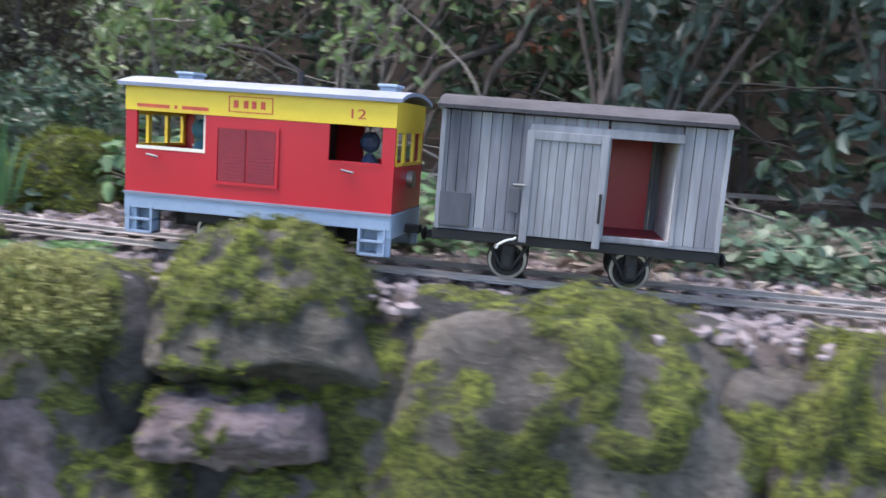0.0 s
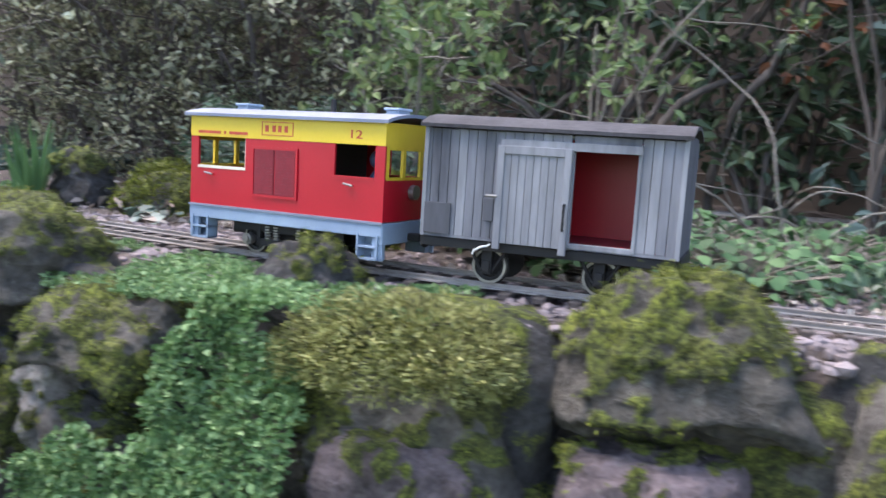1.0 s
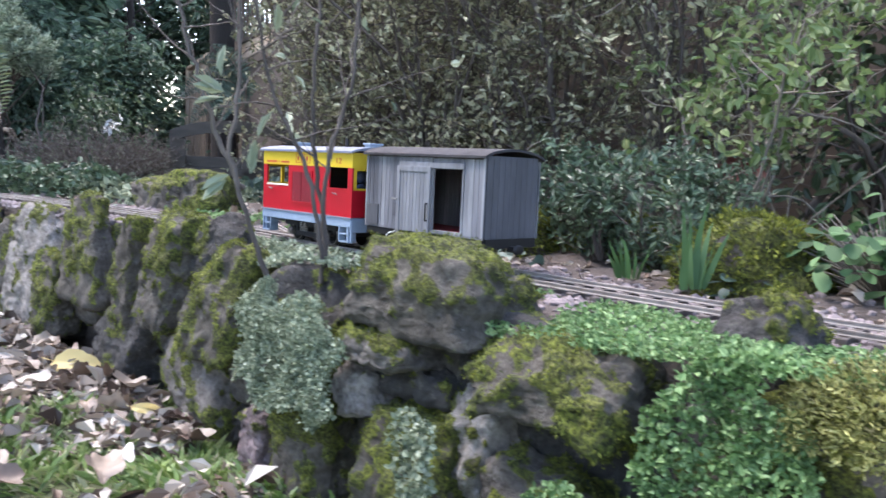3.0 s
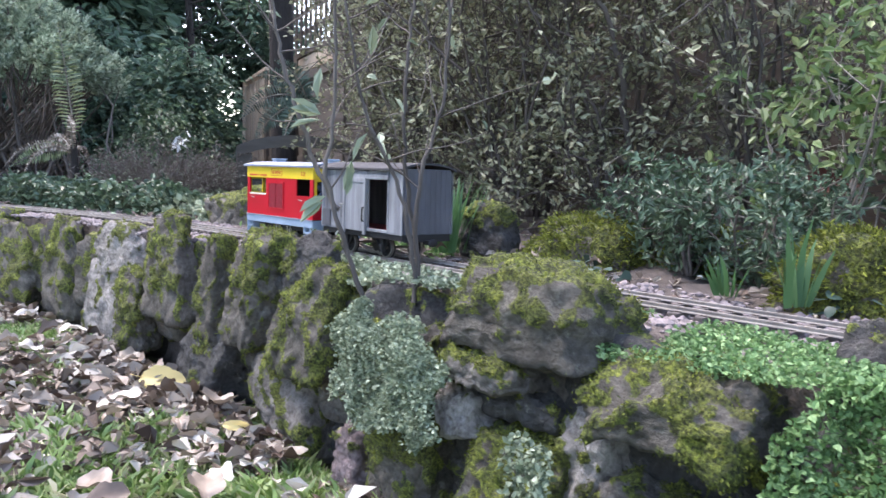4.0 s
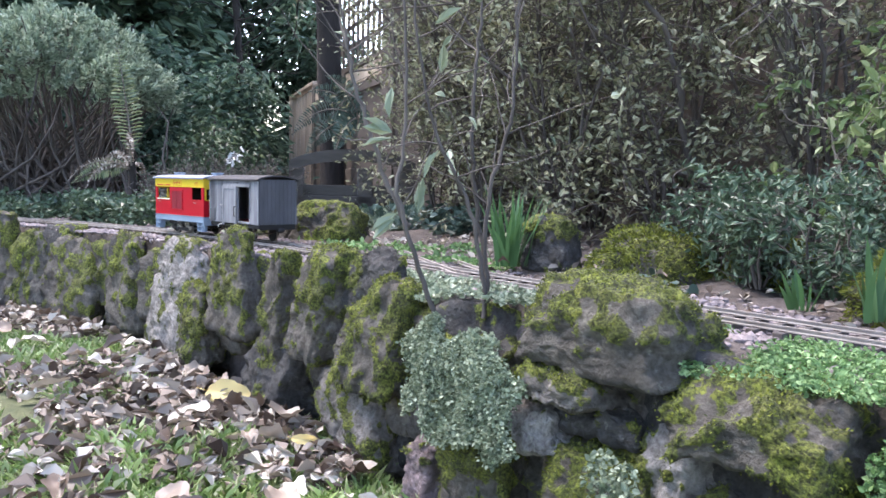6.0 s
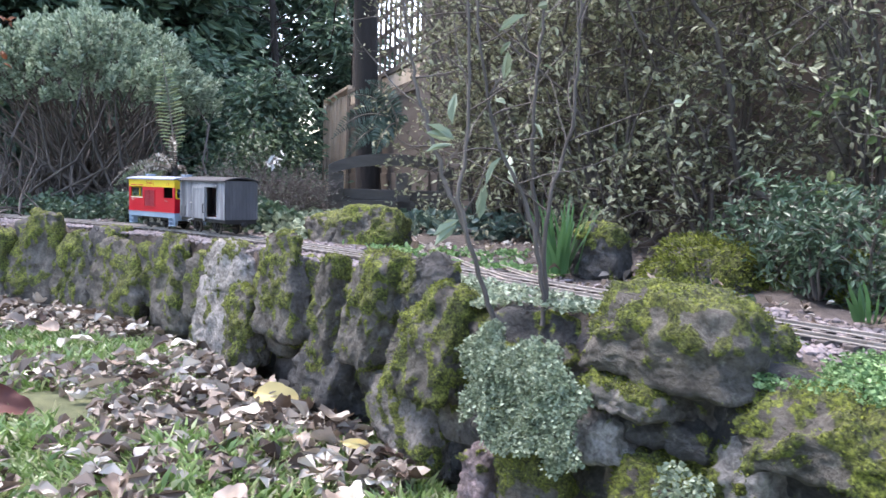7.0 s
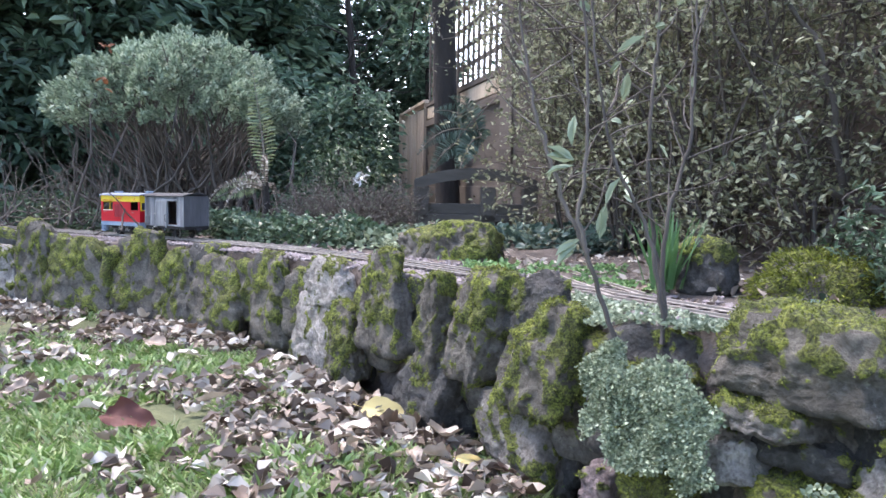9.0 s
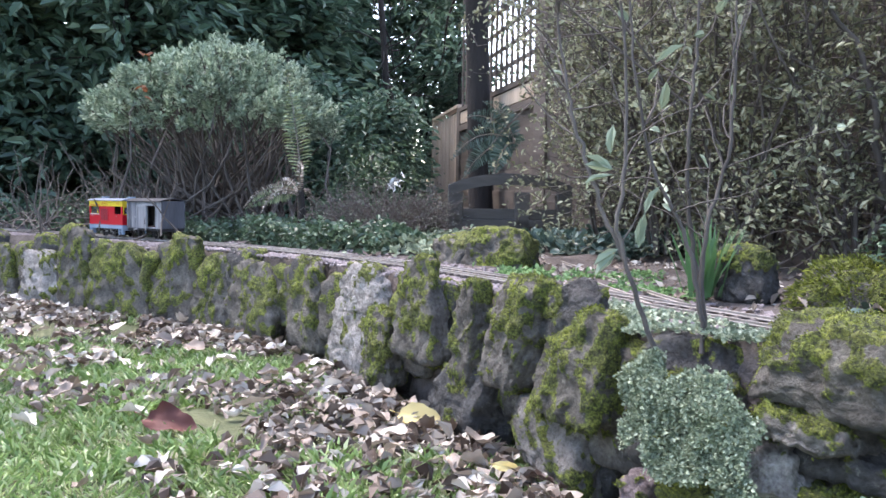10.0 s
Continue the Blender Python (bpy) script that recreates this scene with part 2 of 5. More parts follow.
def quick_mesh(name, v, f, material, smooth=False):
    """A mesh from arrays whose faces have the same number of corners."""
    me = bpy.data.meshes.new(name)
    n = f.shape[1]
    me.vertices.add(len(v))
    me.vertices.foreach_set("co", np.ascontiguousarray(v, dtype=np.float32).ravel())
    me.loops.add(f.size)
    me.loops.foreach_set("vertex_index", np.ascontiguousarray(f, dtype=np.int32).ravel())
    me.polygons.add(len(f))
    me.polygons.foreach_set("loop_start", np.arange(0, f.size, n, dtype=np.int32))
    me.polygons.foreach_set("use_smooth", np.full(len(f), smooth))
    me.update(calc_edges=True)
    me.materials.append(material)
    return me


def tubes_mesh(name, lines, material, sides=5):
    """Tapered tubes along polylines: (points, first radius, last radius)."""
    vs, fs, k = [], [], 0
    ang = np.linspace(0, 2 * np.pi, sides, endpoint=False)
    for pts, r0, r1 in lines:
        pts = np.asarray(pts, float)
        t = unit(np.gradient(pts, axis=0))
        ref = np.where(np.abs(t[:, 2:3]) > 0.9, np.array([[1.0, 0, 0]]), np.array([[0, 0, 1.0]]))
        a = unit(np.cross(t, ref))
        b = np.cross(t, a)
        r = np.linspace(r0, r1, len(pts))[:, None, None]
        ring = pts[:, None] + r * (np.cos(ang)[None, :, None] * a[:, None] + np.sin(ang)[None, :, None] * b[:, None])
        vs.append(ring.reshape(-1, 3))
        for i in range(len(pts) - 1):
            for j in range(sides):
                j2 = (j + 1) % sides
                fs.append((k + i * sides + j, k + i * sides + j2, k + (i + 1) * sides + j2, k + (i + 1) * sides + j))
        k += len(pts) * sides
    return quick_mesh(name, np.concatenate(vs), np.array(fs), material, True)


def wander(p, d, length, n, bend, rise=0.0):
    """A wandering twig from p along d."""
    pts, p, d = [np.array(p, float)], np.array(p, float), unit(np.array(d, float))
    for _ in range(n):
        d = unit(d + rng.normal(size=3) * bend + np.array([0, 0, rise]))
        p = p + d * length / n
        pts.append(p)
    return np.array(pts)


def empty(name, x, y, z, label, category, group="", rz=0):
    ob = new(name)
    ob.matrix_world = pose(x, y, z, 0, 0, rz)
    return tagged(ob, label=label, category=category, group=group)


def shrub(name, x, y, z, height, spread, label, leaf, bark=None, stems=6, forks=5, per=9, size=0.02, slim=0.5, category="shrub", thick=0.006, lean=(0, 0), rise=0.05, low=0.15, jitter=0.012, group="", bend=0.22):
    """A shrub: stems that fork into twigs, with leaves set along the twigs."""
    top = empty(name, x, y, z, label, category, group)
    lines, cs, ds = [], [], []
    for _ in range(stems):
        a = rng.uniform(0, 2 * np.pi)
        d = np.array([np.cos(a) * spread + lean[0], np.sin(a) * spread + lean[1], height])
        p0 = np.array([np.cos(a), np.sin(a), 0]) * spread * 0.12
        stem = wander(p0, d, height * rng.uniform(0.7, 1.1), 9, bend * 0.6, rise)
        lines.append((stem, thick, thick * 0.35))
        for _ in range(forks):
            i = rng.integers(max(1, int(10 * low)), 10)
            dd = unit(rng.normal(size=3) * [1, 1, 0.6] + [0, 0, 0.35])
            tw = wander(stem[i], dd, height * rng.uniform(0.18, 0.42), 6, bend, rise)
            lines.append((tw, thick * 0.4, thick * 0.12))
            for _ in range(3):
                j = rng.integers(1, 7)
                t2 = wander(tw[j], unit(rng.normal(size=3) + [0, 0, 0.3]), height * rng.uniform(0.06, 0.16), 4, bend)
                lines.append((t2, thick * 0.18, thick * 0.08))
                q = rng.integers(0, 5, per)
                cs.append(t2[q] + rng.normal(size=(per, 3)) * jitter)
                ds.append(unit(np.tile(t2[-1] - t2[0], (per, 1))) + rng.normal(size=(per, 3)) * 0.8)
    put("branchwork", tubes_mesh("branchwork", lines, bark or M_BARK, 4), top, kind="stuff")
    c, d = np.concatenate(cs), np.concatenate(ds)
    keep = c[:, 2] > -0.02
    c, d = c[keep], d[keep]
    ln = size * rng.uniform(0.6, 1.25, len(c))
    put("foliage", leaf_mesh("foliage", c, d, ln, ln * slim, leaf), top, kind="stuff")
    return top


# ---- ground, wall line and track line ----
WALL_X = [-9, -5.2, -4.4, -4.0, -3.7, -3.5, -3.1, -2.7, -2.4, -1.93, -1.72, -1.4, -1.15, -0.95, -0.6, -0.25, 0.2, 1.0, 4]
WALL_Y = [-0.6, 0.3, 0.52, 0.62, 0.73, 0.83, 0.88, 0.88, 0.83, 0.75, 0.71, 0.63, 0.55, 0.51, 0.515, 0.585, 0.62, 0.62, 0.6]
RAIL_X = [-9, -6.2, -5.4, -5.0, -4.6, -4.2, -3.8, -3.4, -3.0, -2.6, -2.2, -1.8, -1.4, -1.0, -0.6, -0.2, 0.2, 0.6, 1.2, 4]
RAIL_Y = [-0.55, 0.42, 0.64, 0.735, 0.822, 0.903, 0.985, 1.049, 1.082, 1.077, 1.036, 0.966, 0.879, 0.796, 0.743, 0.770, 0.836, 0.92, 1.06, 1.80]
LAWN_Z = -0.44


def smooth_line(xs, ys, step=0.02, passes=60):
    gx = np.arange(xs[0], xs[-1], step)
    gy = np.interp(gx, xs, ys)
    for _ in range(passes):
        gy[1:-1] = 0.25 * gy[:-2] + 0.5 * gy[1:-1] + 0.25 * gy[2:]
    return gx, gy


WGX, WGY = smooth_line(WALL_X, WALL_Y)
RGX, RGY = smooth_line(RAIL_X, RAIL_Y, passes=150)


ZGX, ZGZ = smooth_line([-9, -5, -3, -2, -1.2, -0.8, -0.4, 0.0, 0.4, 1.2, 4], [-0.16, -0.147, -0.134, -0.130, -0.126, -0.1255, -0.1275, -0.136, -0.145, -0.16, -0.19], passes=120)
GAUGE = 0.061


def wall_y(x):
    return np.interp(x, WGX, WGY)


def rail_y(x):
    return np.interp(x, RGX, RGY)


def rail_z(x):
    return np.interp(x, ZGX, ZGZ)


def bed_z(x, y):
    """Height of the raised bed."""
    p = np.stack([x * 6, y * 6, 0 * x], -1)
    away = np.clip((np.abs(y - rail_y(x)) - 0.06) / 0.12, 0, 1)
    back = np.clip((y - rail_y(x) - 0.12) / 0.9, 0, 1)
    return rail_z(x) - 0.0155 + away * (fbm(p, 3) - 0.5) * 0.05 + back * 0.03

# lawn sheet to the horizon
_gx = np.concatenate([[-900, -200, -40, -12], np.arange(-6, 2.01, 0.08), [6, 40, 200, 900]])
_gy = np.concatenate([[-900, -200, -40, -8], np.arange(-1.6, 1.21, 0.08), [6, 40, 200, 900]])
_X, _Y = np.meshgrid(_gx, _gy)
_Z = LAWN_Z + (fbm(np.stack([_X * 4, _Y * 4, 0 * _X], -1), 3) - 0.5) * 0.04
_n = len(_gx)
_i = (np.arange(len(_gy) - 1)[:, None] * _n + np.arange(_n - 1)[None]).ravel()
put("ground", quick_mesh("ground", np.stack([_X, _Y, _Z], -1).reshape(-1, 3), np.stack([_i, _i + 1, _i + _n + 1, _i + _n], 1), M_LAWN, True),
    label="lawn ground of soil and short grass", kind="structure")

# raised bed behind the stones
_gx = np.concatenate([[-9, -7.5], np.arange(-6.5, 1.6, 0.025), [2.5, 3.9]])
_s = np.concatenate([[0, 0.0, 0.01], np.linspace(0.03, 1, 70), [1.3, 2.0, 5.0, 12.0, 12.0]])
_X = np.tile(_gx, (len(_s), 1))
_front = wall_y(_gx) + 0.095
_Y = _front[None] + _s[:, None] * 1.5
_Z = bed_z(_X, _Y)
_Z[0] = LAWN_Z - 0.1
_Z[1] -= 0.05
_Z[-1] = LAWN_Z - 0.1
_n = len(_gx)
_i = (np.arange(len(_s) - 1)[:, None] * _n + np.arange(_n - 1)[None]).ravel()
put("garden_bed", quick_mesh("garden_bed", np.stack([_X, _Y, _Z], -1).reshape(-1, 3), np.stack([_i, _i + 1, _i + _n + 1, _i + _n], 1), M_SOIL, True),
    label="raised bed of dark crumbly soil behind the stone edging", kind="structure")


# ---- stones ----
_ico = {}


def ico(level):
    if level not in _ico:
        bm = bmesh.new()
        bmesh.ops.create_icosphere(bm, subdivisions=level, radius=1.0)
        _ico[level] = (np.array([v.co[:] for v in bm.verts]), np.array([[v.index for v in f.verts] for f in bm.faces]))
        bm.free()
    return _ico[level]


STONE_LABEL = {
    "m": "grey sandstone rock with patches of green moss", "M": "sandstone rock thickly covered in bright green moss",
    "p": "bare pinkish sandstone rock with a mossy top", "g": "bare grey rough stone in the edging",
    "w": "pale weathered stone streaked with grey", "d": "dark stone with thin moss",
}
MOSS_AMOUNT = {"m": 0.47, "M": 0.58, "p": 0.20, "g": 0.27, "w": 0.24, "d": 0.30}


def rock(x, y, z, sx, sy, sz, yaw, seed, kind, level=5, name="rock", group="stones of the edging", taper=0.1, lean=0.0):
    """A rough boulder: a block with split faces, narrowing upwards, with pits and moss cushions."""
    r = np.random.default_rng(seed)
    v, f = ico(level)
    n = 6.0
    p = v / (np.abs(v) ** n).sum(1, keepdims=True) ** (1 / n)
    for _ in range(8):
        q = unit(r.normal(size=3) * [1, 1, 0.7])
        lim = r.uniform(0.92, 1.2)
        over = np.maximum(p @ q - lim, 0)
        p = p - over[:, None] * q * 0.9
    size = np.array([sx, sy, sz]) / 2
    up = p[:, 2:3].copy()
    p[:, :2] *= 1 - taper * (0.9 * up + 0.35 * up**3)
    p = p * size
    p[:, 0] += p[:, 2] * (lean + r.uniform(-0.08, 0.08))
    at = p + r.uniform(-50, 50, 3)
    nrm = unit(v / size)
    scale = float(size.mean())
    ridge = np.abs(fbm(at * 13 + 9.1, 3) - 0.5)
    step = np.abs((at[:, 2] * 22 + 2.5 * fbm(at * 7, 2)) % 1 - 0.5)
    p = p + nrm * ((fbm(at * 11, 3) - 0.5) * 0.34 * scale - np.clip(0.07 - ridge, 0, 1) * 1.0 * scale - np.clip(0.12 - step, 0, 1) * 0.05 * scale + (fbm(at * 45, 3) - 0.5) * 0.022 + (fbm(at * 130, 2) - 0.5) * 0.009)[:, None]
    p = p * (size / np.percentile(np.abs(p), 98.5, axis=0))
    # moss grows on the upper and sheltered faces in cushions
    amount = MOSS_AMOUNT[kind]
    patch = 0.34 * fbm(at * 12, 3) + 0.42 * fbm(at * 34, 3) + 0.24 * fbm(at * 95, 2)
    moss = np.clip((patch - 0.5) * 9.0 + (amount - 0.5) * 2.6 + nrm[:, 2] * 0.40 + 0.25 * up[:, 0] + 0.36, 0, 1)
    p = p + nrm * (moss * (0.002 + 0.008 * vnoise(at * 75) + 0.006 * vnoise(at * 190)))[:, None]
    me = quick_mesh(name, p, f, STONE[kind], True)
    me.attributes.new("moss", "FLOAT", "POINT").data.foreach_set("value", moss.astype(np.float32))
    ob = put(name, me, label=STONE_LABEL[kind], category="rock", group=group)
    ob.matrix_world = pose(x, y, z, 0, 0, yaw)
    green = np.nonzero(moss > 0.62)[0]
    if name == "rock" and x > -3.2 and len(green) > 50:
        m = int(len(green) * (2.2 if x > -1.8 else 1.0))
        k = green[r.integers(0, len(green), m)]
        ln = r.uniform(0.0022, 0.0048, m)
        put("moss", leaf_mesh("moss", p[k] + r.normal(size=(m, 3)) * 0.0018, nrm[k] + r.normal(size=(m, 3)) * 0.7, ln, ln * 0.5, L_MOSS), ob, kind="stuff")
    return ob


rock(-0.328, 0.643, -0.158, 0.222, 0.130, 0.133, 9, 1, 'M', taper=0.42, lean=0)
rock(-0.330, 0.610, -0.255, 0.155, 0.100, 0.062, 9, 2, 'p', taper=0.1, lean=0)
rock(-0.057, 0.679, -0.297, 0.329, 0.150, 0.325, 5, 3, 'm', taper=0.12, lean=0)
rock(0.138, 0.704, -0.302, 0.156, 0.140, 0.315, 3, 4, 'm', taper=0.25, lean=0)
rock(-0.421, 0.584, -0.375, 0.114, 0.100, 0.170, 10, 5, 'M', taper=0.2, lean=0)
rock(-0.276, 0.629, -0.376, 0.177, 0.100, 0.167, 8, 6, 'g', taper=0.1, lean=0)
rock(-0.552, 0.605, -0.236, 0.228, 0.130, 0.158, 9, 7, 'm', taper=0.3, lean=0)
rock(-0.533, 0.570, -0.349, 0.178, 0.100, 0.222, 9, 8, 'p', taper=0.1, lean=0)
rock(-0.693, 0.659, -0.142, 0.120, 0.100, 0.098, 3, 9, 'd', taper=0.3, lean=0)
rock(-0.861, 0.574, -0.194, 0.184, 0.150, 0.082, -1, 11, 'M', taper=0.08, lean=0)
rock(-0.946, 0.574, -0.274, 0.075, 0.080, 0.131, -5, 12, 'w', taper=0.2, lean=0)
rock(-0.864, 0.567, -0.364, 0.156, 0.100, 0.192, -1, 13, 'g', taper=0, lean=0)
rock(-0.711, 0.618, -0.323, 0.121, 0.100, 0.274, 3, 14, 'g', taper=0, lean=0)
rock(-1.051, 0.608, -0.131, 0.232, 0.150, 0.108, -8, 15, 'M', taper=0.1, lean=0)
rock(-1.083, 0.574, -0.197, 0.125, 0.090, 0.040, -10, 16, 'g', taper=0.1, lean=0)
rock(-1.119, 0.582, -0.256, 0.075, 0.080, 0.063, -12, 17, 'w', taper=0.1, lean=0)
rock(-1.036, 0.600, -0.229, 0.139, 0.090, 0.047, -9, 18, 'd', taper=0, lean=0)
rock(-1.029, 0.568, -0.361, 0.150, 0.100, 0.198, -8, 19, 'M', taper=0.05, lean=0)
rock(-1.233, 0.610, -0.344, 0.135, 0.075, 0.233, -15, 20, 'M', taper=0.1, lean=0)
rock(-1.350, 0.635, -0.394, 0.075, 0.075, 0.132, -16, 21, 'p', taper=0.05, lean=0)
rock(-1.535, 0.719, -0.219, 0.241, 0.130, 0.185, -15, 22, 'M', taper=0.35, lean=0.35)
rock(-1.596, 0.736, -0.373, 0.223, 0.110, 0.173, -14, 23, 'g', taper=0.1, lean=-0.1)
rock(-1.583, 0.747, -0.134, 0.168, 0.075, 0.115, -14, 24, 'd', taper=0.3, lean=0.4)
rock(-1.716, 0.758, -0.200, 0.184, 0.120, 0.218, -13, 25, 'm', taper=0.18, lean=0.25)
rock(-1.882, 0.777, -0.224, 0.100, 0.075, 0.217, -11, 26, 'M', taper=0.25, lean=0.1)
rock(-1.913, 0.803, -0.367, 0.235, 0.120, 0.185, -11, 27, 'd', taper=0.1, lean=0.1)
rock(-2.104, 0.822, -0.198, 0.201, 0.075, 0.232, -10, 28, 'm', taper=0.38, lean=0)
rock(-2.293, 0.844, -0.316, 0.149, 0.075, 0.196, -10, 29, 'M', taper=0.3, lean=0)
rock(-2.441, 0.899, -0.190, 0.278, 0.075, 0.137, -10, 30, 'w', taper=0.3, lean=0.1)
rock(-2.489, 0.897, -0.334, 0.323, 0.075, 0.252, -9, 31, 'w', taper=0.25, lean=0.15)
rock(-2.802, 0.937, -0.276, 0.245, 0.090, 0.279, -4, 32, 'm', taper=0.25, lean=0)
rock(-3.134, 0.931, -0.314, 0.325, 0.090, 0.292, 2, 33, 'm', taper=0.25, lean=0)
rock(-3.371, 0.902, -0.311, 0.254, 0.090, 0.297, 8, 34, 'm', taper=0.28, lean=0.15)
rock(-3.569, 0.849, -0.271, 0.312, 0.090, 0.331, 19, 35, 'm', taper=0.28, lean=0.2)
rock(-3.869, 0.728, -0.303, 0.401, 0.090, 0.313, 21, 36, 'm', taper=0.22, lean=0)
rock(-4.106, 0.653, -0.274, 0.223, 0.090, 0.373, 17, 37, 'm', taper=0.25, lean=0)
rock(-4.380, 0.583, -0.326, 0.328, 0.090, 0.267, 14, 38, 'w', taper=0.15, lean=0)
rock(-4.694, 0.498, -0.322, 0.290, 0.090, 0.277, 15, 39, 'm', taper=0.15, lean=0)
rock(-1.319, 0.681, -0.240, 0.217, 0.100, 0.112, -16, 41, 'm', taper=0.1, lean=0)
rock(-5.111, 0.425, -0.377, 0.616, 0.200, 0.361, 15, 40, 'm')
# smaller stones wedged behind the large ones, two in three of the dark kind
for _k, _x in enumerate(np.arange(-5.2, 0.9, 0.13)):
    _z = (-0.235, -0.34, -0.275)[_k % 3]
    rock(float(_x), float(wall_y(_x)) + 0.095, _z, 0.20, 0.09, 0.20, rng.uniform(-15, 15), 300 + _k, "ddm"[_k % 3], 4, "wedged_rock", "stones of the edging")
rock(-2.34, 1.29, -0.105, 0.20, 0.16, 0.14, 20, 61, "M", name="boulder", group="")
rock(-2.50, 1.28, -0.115, 0.20, 0.15, 0.12, -10, 62, "m", name="boulder", group="")
rock(-1.49, 1.13, -0.09, 0.11, 0.09, 0.11, 10, 63, "d", name="boulder", group="")
rock(0.62, 1.3, -0.08, 0.30, 0.22, 0.22, 10, 64, "g", name="boulder", group="")


def mound(x, y, z, sx, sy, sz, seed, label):
    """A cushion of moss: a low lump set with short tufts."""
    top = rock(x, y, z, sx, sy, sz, 0, seed, "M", 4, "moss_mound", "")
    tagged(top, label=label, category="moss")
    me = top.data
    co = np.zeros(len(me.vertices) * 3, dtype=np.float32)
    me.vertices.foreach_get("co", co)
    co = co.reshape(-1, 3)
    co = co[co[:, 2] > -sz * 0.2]
    k = rng.integers(0, len(co), 5200)
    c = co[k] + rng.normal(size=(5200, 3)) * 0.004
    ln = rng.uniform(0.005, 0.011, 5200)
    put("moss_nap", leaf_mesh("moss_nap", c, unit(co[k]) + rng.normal(size=(5200, 3)) * 0.5, ln, ln * 0.35, L_MOSS), top, kind="stuff")
    return top


mound(-0.80, 1.01, -0.115, 0.19, 0.15, 0.15, 71, "rounded cushion of yellow-green moss beside the track")
mound(-1.30, 1.16, -0.115, 0.22, 0.15, 0.12, 72, "low cushion of bright moss on the bed")
mound(-1.10, 1.22, -0.115, 0.16, 0.13, 0.10, 73, "low cushion of bright moss on the bed")


# ---- the railway ----
def sweep(name, path, profile, material, parent):
    """A profile (y, z) swept along a polyline on the bed."""
    path = np.asarray(path)
    t = unit(np.gradient(path, axis=0) * [1, 1, 0])
    s = np.stack([-t[:, 1], t[:, 0], 0 * t[:, 0]], 1)
    n, m = len(path), len(profile)
    v = np.concatenate([path + s * a + np.array([0, 0, b]) for a, b in profile]).reshape(m, n, 3).transpose(1, 0, 2).reshape(-1, 3)
    f = [(i * m + j, i * m + (j + 1) % m, (i + 1) * m + (j + 1) % m, (i + 1) * m + j) for i in range(n - 1) for j in range(m)]
    return put(name, quick_mesh(name, v, np.array(f), material), parent)


RAIL_PROFILE = [(-0.0035, -0.0065), (-0.0035, -0.0052), (-0.001, -0.0045), (-0.001, -0.0022), (-0.0019, -0.0016), (-0.0019, 0), (0.0019, 0), (0.0019, -0.0016), (0.001, -0.0022), (0.001, -0.0045), (0.0035, -0.0052), (0.0035, -0.0065)]
SLEEPER_MESH = None


def track(label, path, gauge=GAUGE, pitch=0.034):
    global SLEEPER_MESH
    top = empty("railway_track", 0, 0, 0, label, "railway track")
    path = np.asarray(path)
    t = unit(np.gradient(path, axis=0) * [1, 1, 0])
    s = np.stack([-t[:, 1], t[:, 0], 0 * t[:, 0]], 1)
    for side in (-1, 1):
        sweep("rail", path + s * side * gauge / 2, RAIL_PROFILE, M_RAIL, top)
    if SLEEPER_MESH is None:
        bm = box(-0.006, 0.006, -0.048, 0.048, -0.0135, -0.0066, 0.0012)
        for y in (-GAUGE / 2, GAUGE / 2):
            add_box(bm, -0.0035, 0.0035, y - 0.006, y + 0.006, -0.0068, -0.0052)
        SLEEPER_MESH = bpy.data.meshes.new("sleeper")
        bm.to_mesh(SLEEPER_MESH)
        bm.free()
        SLEEPER_MESH.materials.append(M_SLEEPER)
    dist = np.concatenate([[0], np.cumsum(np.linalg.norm(np.diff(path, axis=0), axis=1))])
    for q in np.arange(0.02, dist[-1], pitch):
        x, y, z = (np.interp(q, dist, path[:, k]) for k in range(3))
        i = np.searchsorted(dist, q) - 1
        ob = put("sleeper", SLEEPER_MESH, top)
        ob.matrix_world = pose(x, y, z, 0, 0, math.degrees(math.atan2(t[i, 1], t[i, 0])))
    return top


MAIN_X = np.arange(-6.2, 1.5, 0.05)
MAIN = np.stack([MAIN_X, rail_y(MAIN_X), rail_z(MAIN_X)], 1)
track("narrow model railway track of weathered rails on dark sleepers", MAIN)
_bx, _by = smooth_line([-3.3, -2.9, -2.6, -2.24, -1.88, -1.62, -1.5], [2.15, 1.93, 1.66, 1.41, 1.16, 0.98, 0.915], 0.03, 25)
track("branch of model railway track that leaves the main line", np.stack([_bx, _by, rail_z(_bx) + 0.0005], 1))
_bx, _by = smooth_line([-1.3, -0.9, -0.4, 0.0, 0.6, 1.4], [1.58, 1.66, 1.76, 1.79, 1.8, 1.8], 0.04, 20)
track("rear model railway track half hidden by plants", np.stack([_bx, _by, 0 * _bx - 0.095], 1))


def pebbles(name, c, size, material, label, level=1):
    """Loose stones as one mesh."""
    v, f = ico(level)
    n = len(c)
    sc = size[:, None, None] * rng.uniform(0.6, 1.2, (n, 1, 3))
    p = v[None] * (1 + rng.uniform(-0.28, 0.28, (n, len(v), 1))) * sc
    a = rng.uniform(0, 6.28, n)
    rx = p[..., 0] * np.cos(a)[:, None] - p[..., 1] * np.sin(a)[:, None]
    ry = p[..., 0] * np.sin(a)[:, None] + p[..., 1] * np.cos(a)[:, None]
    p = np.stack([rx, ry, p[..., 2] * 0.8], -1) + c[:, None]
    ff = (f[None] + (np.arange(n) * len(v))[:, None, None]).reshape(-1, 3)
    return put(name, quick_mesh(name, p.reshape(-1, 3), ff, material), label=label, kind="stuff", category="gravel")


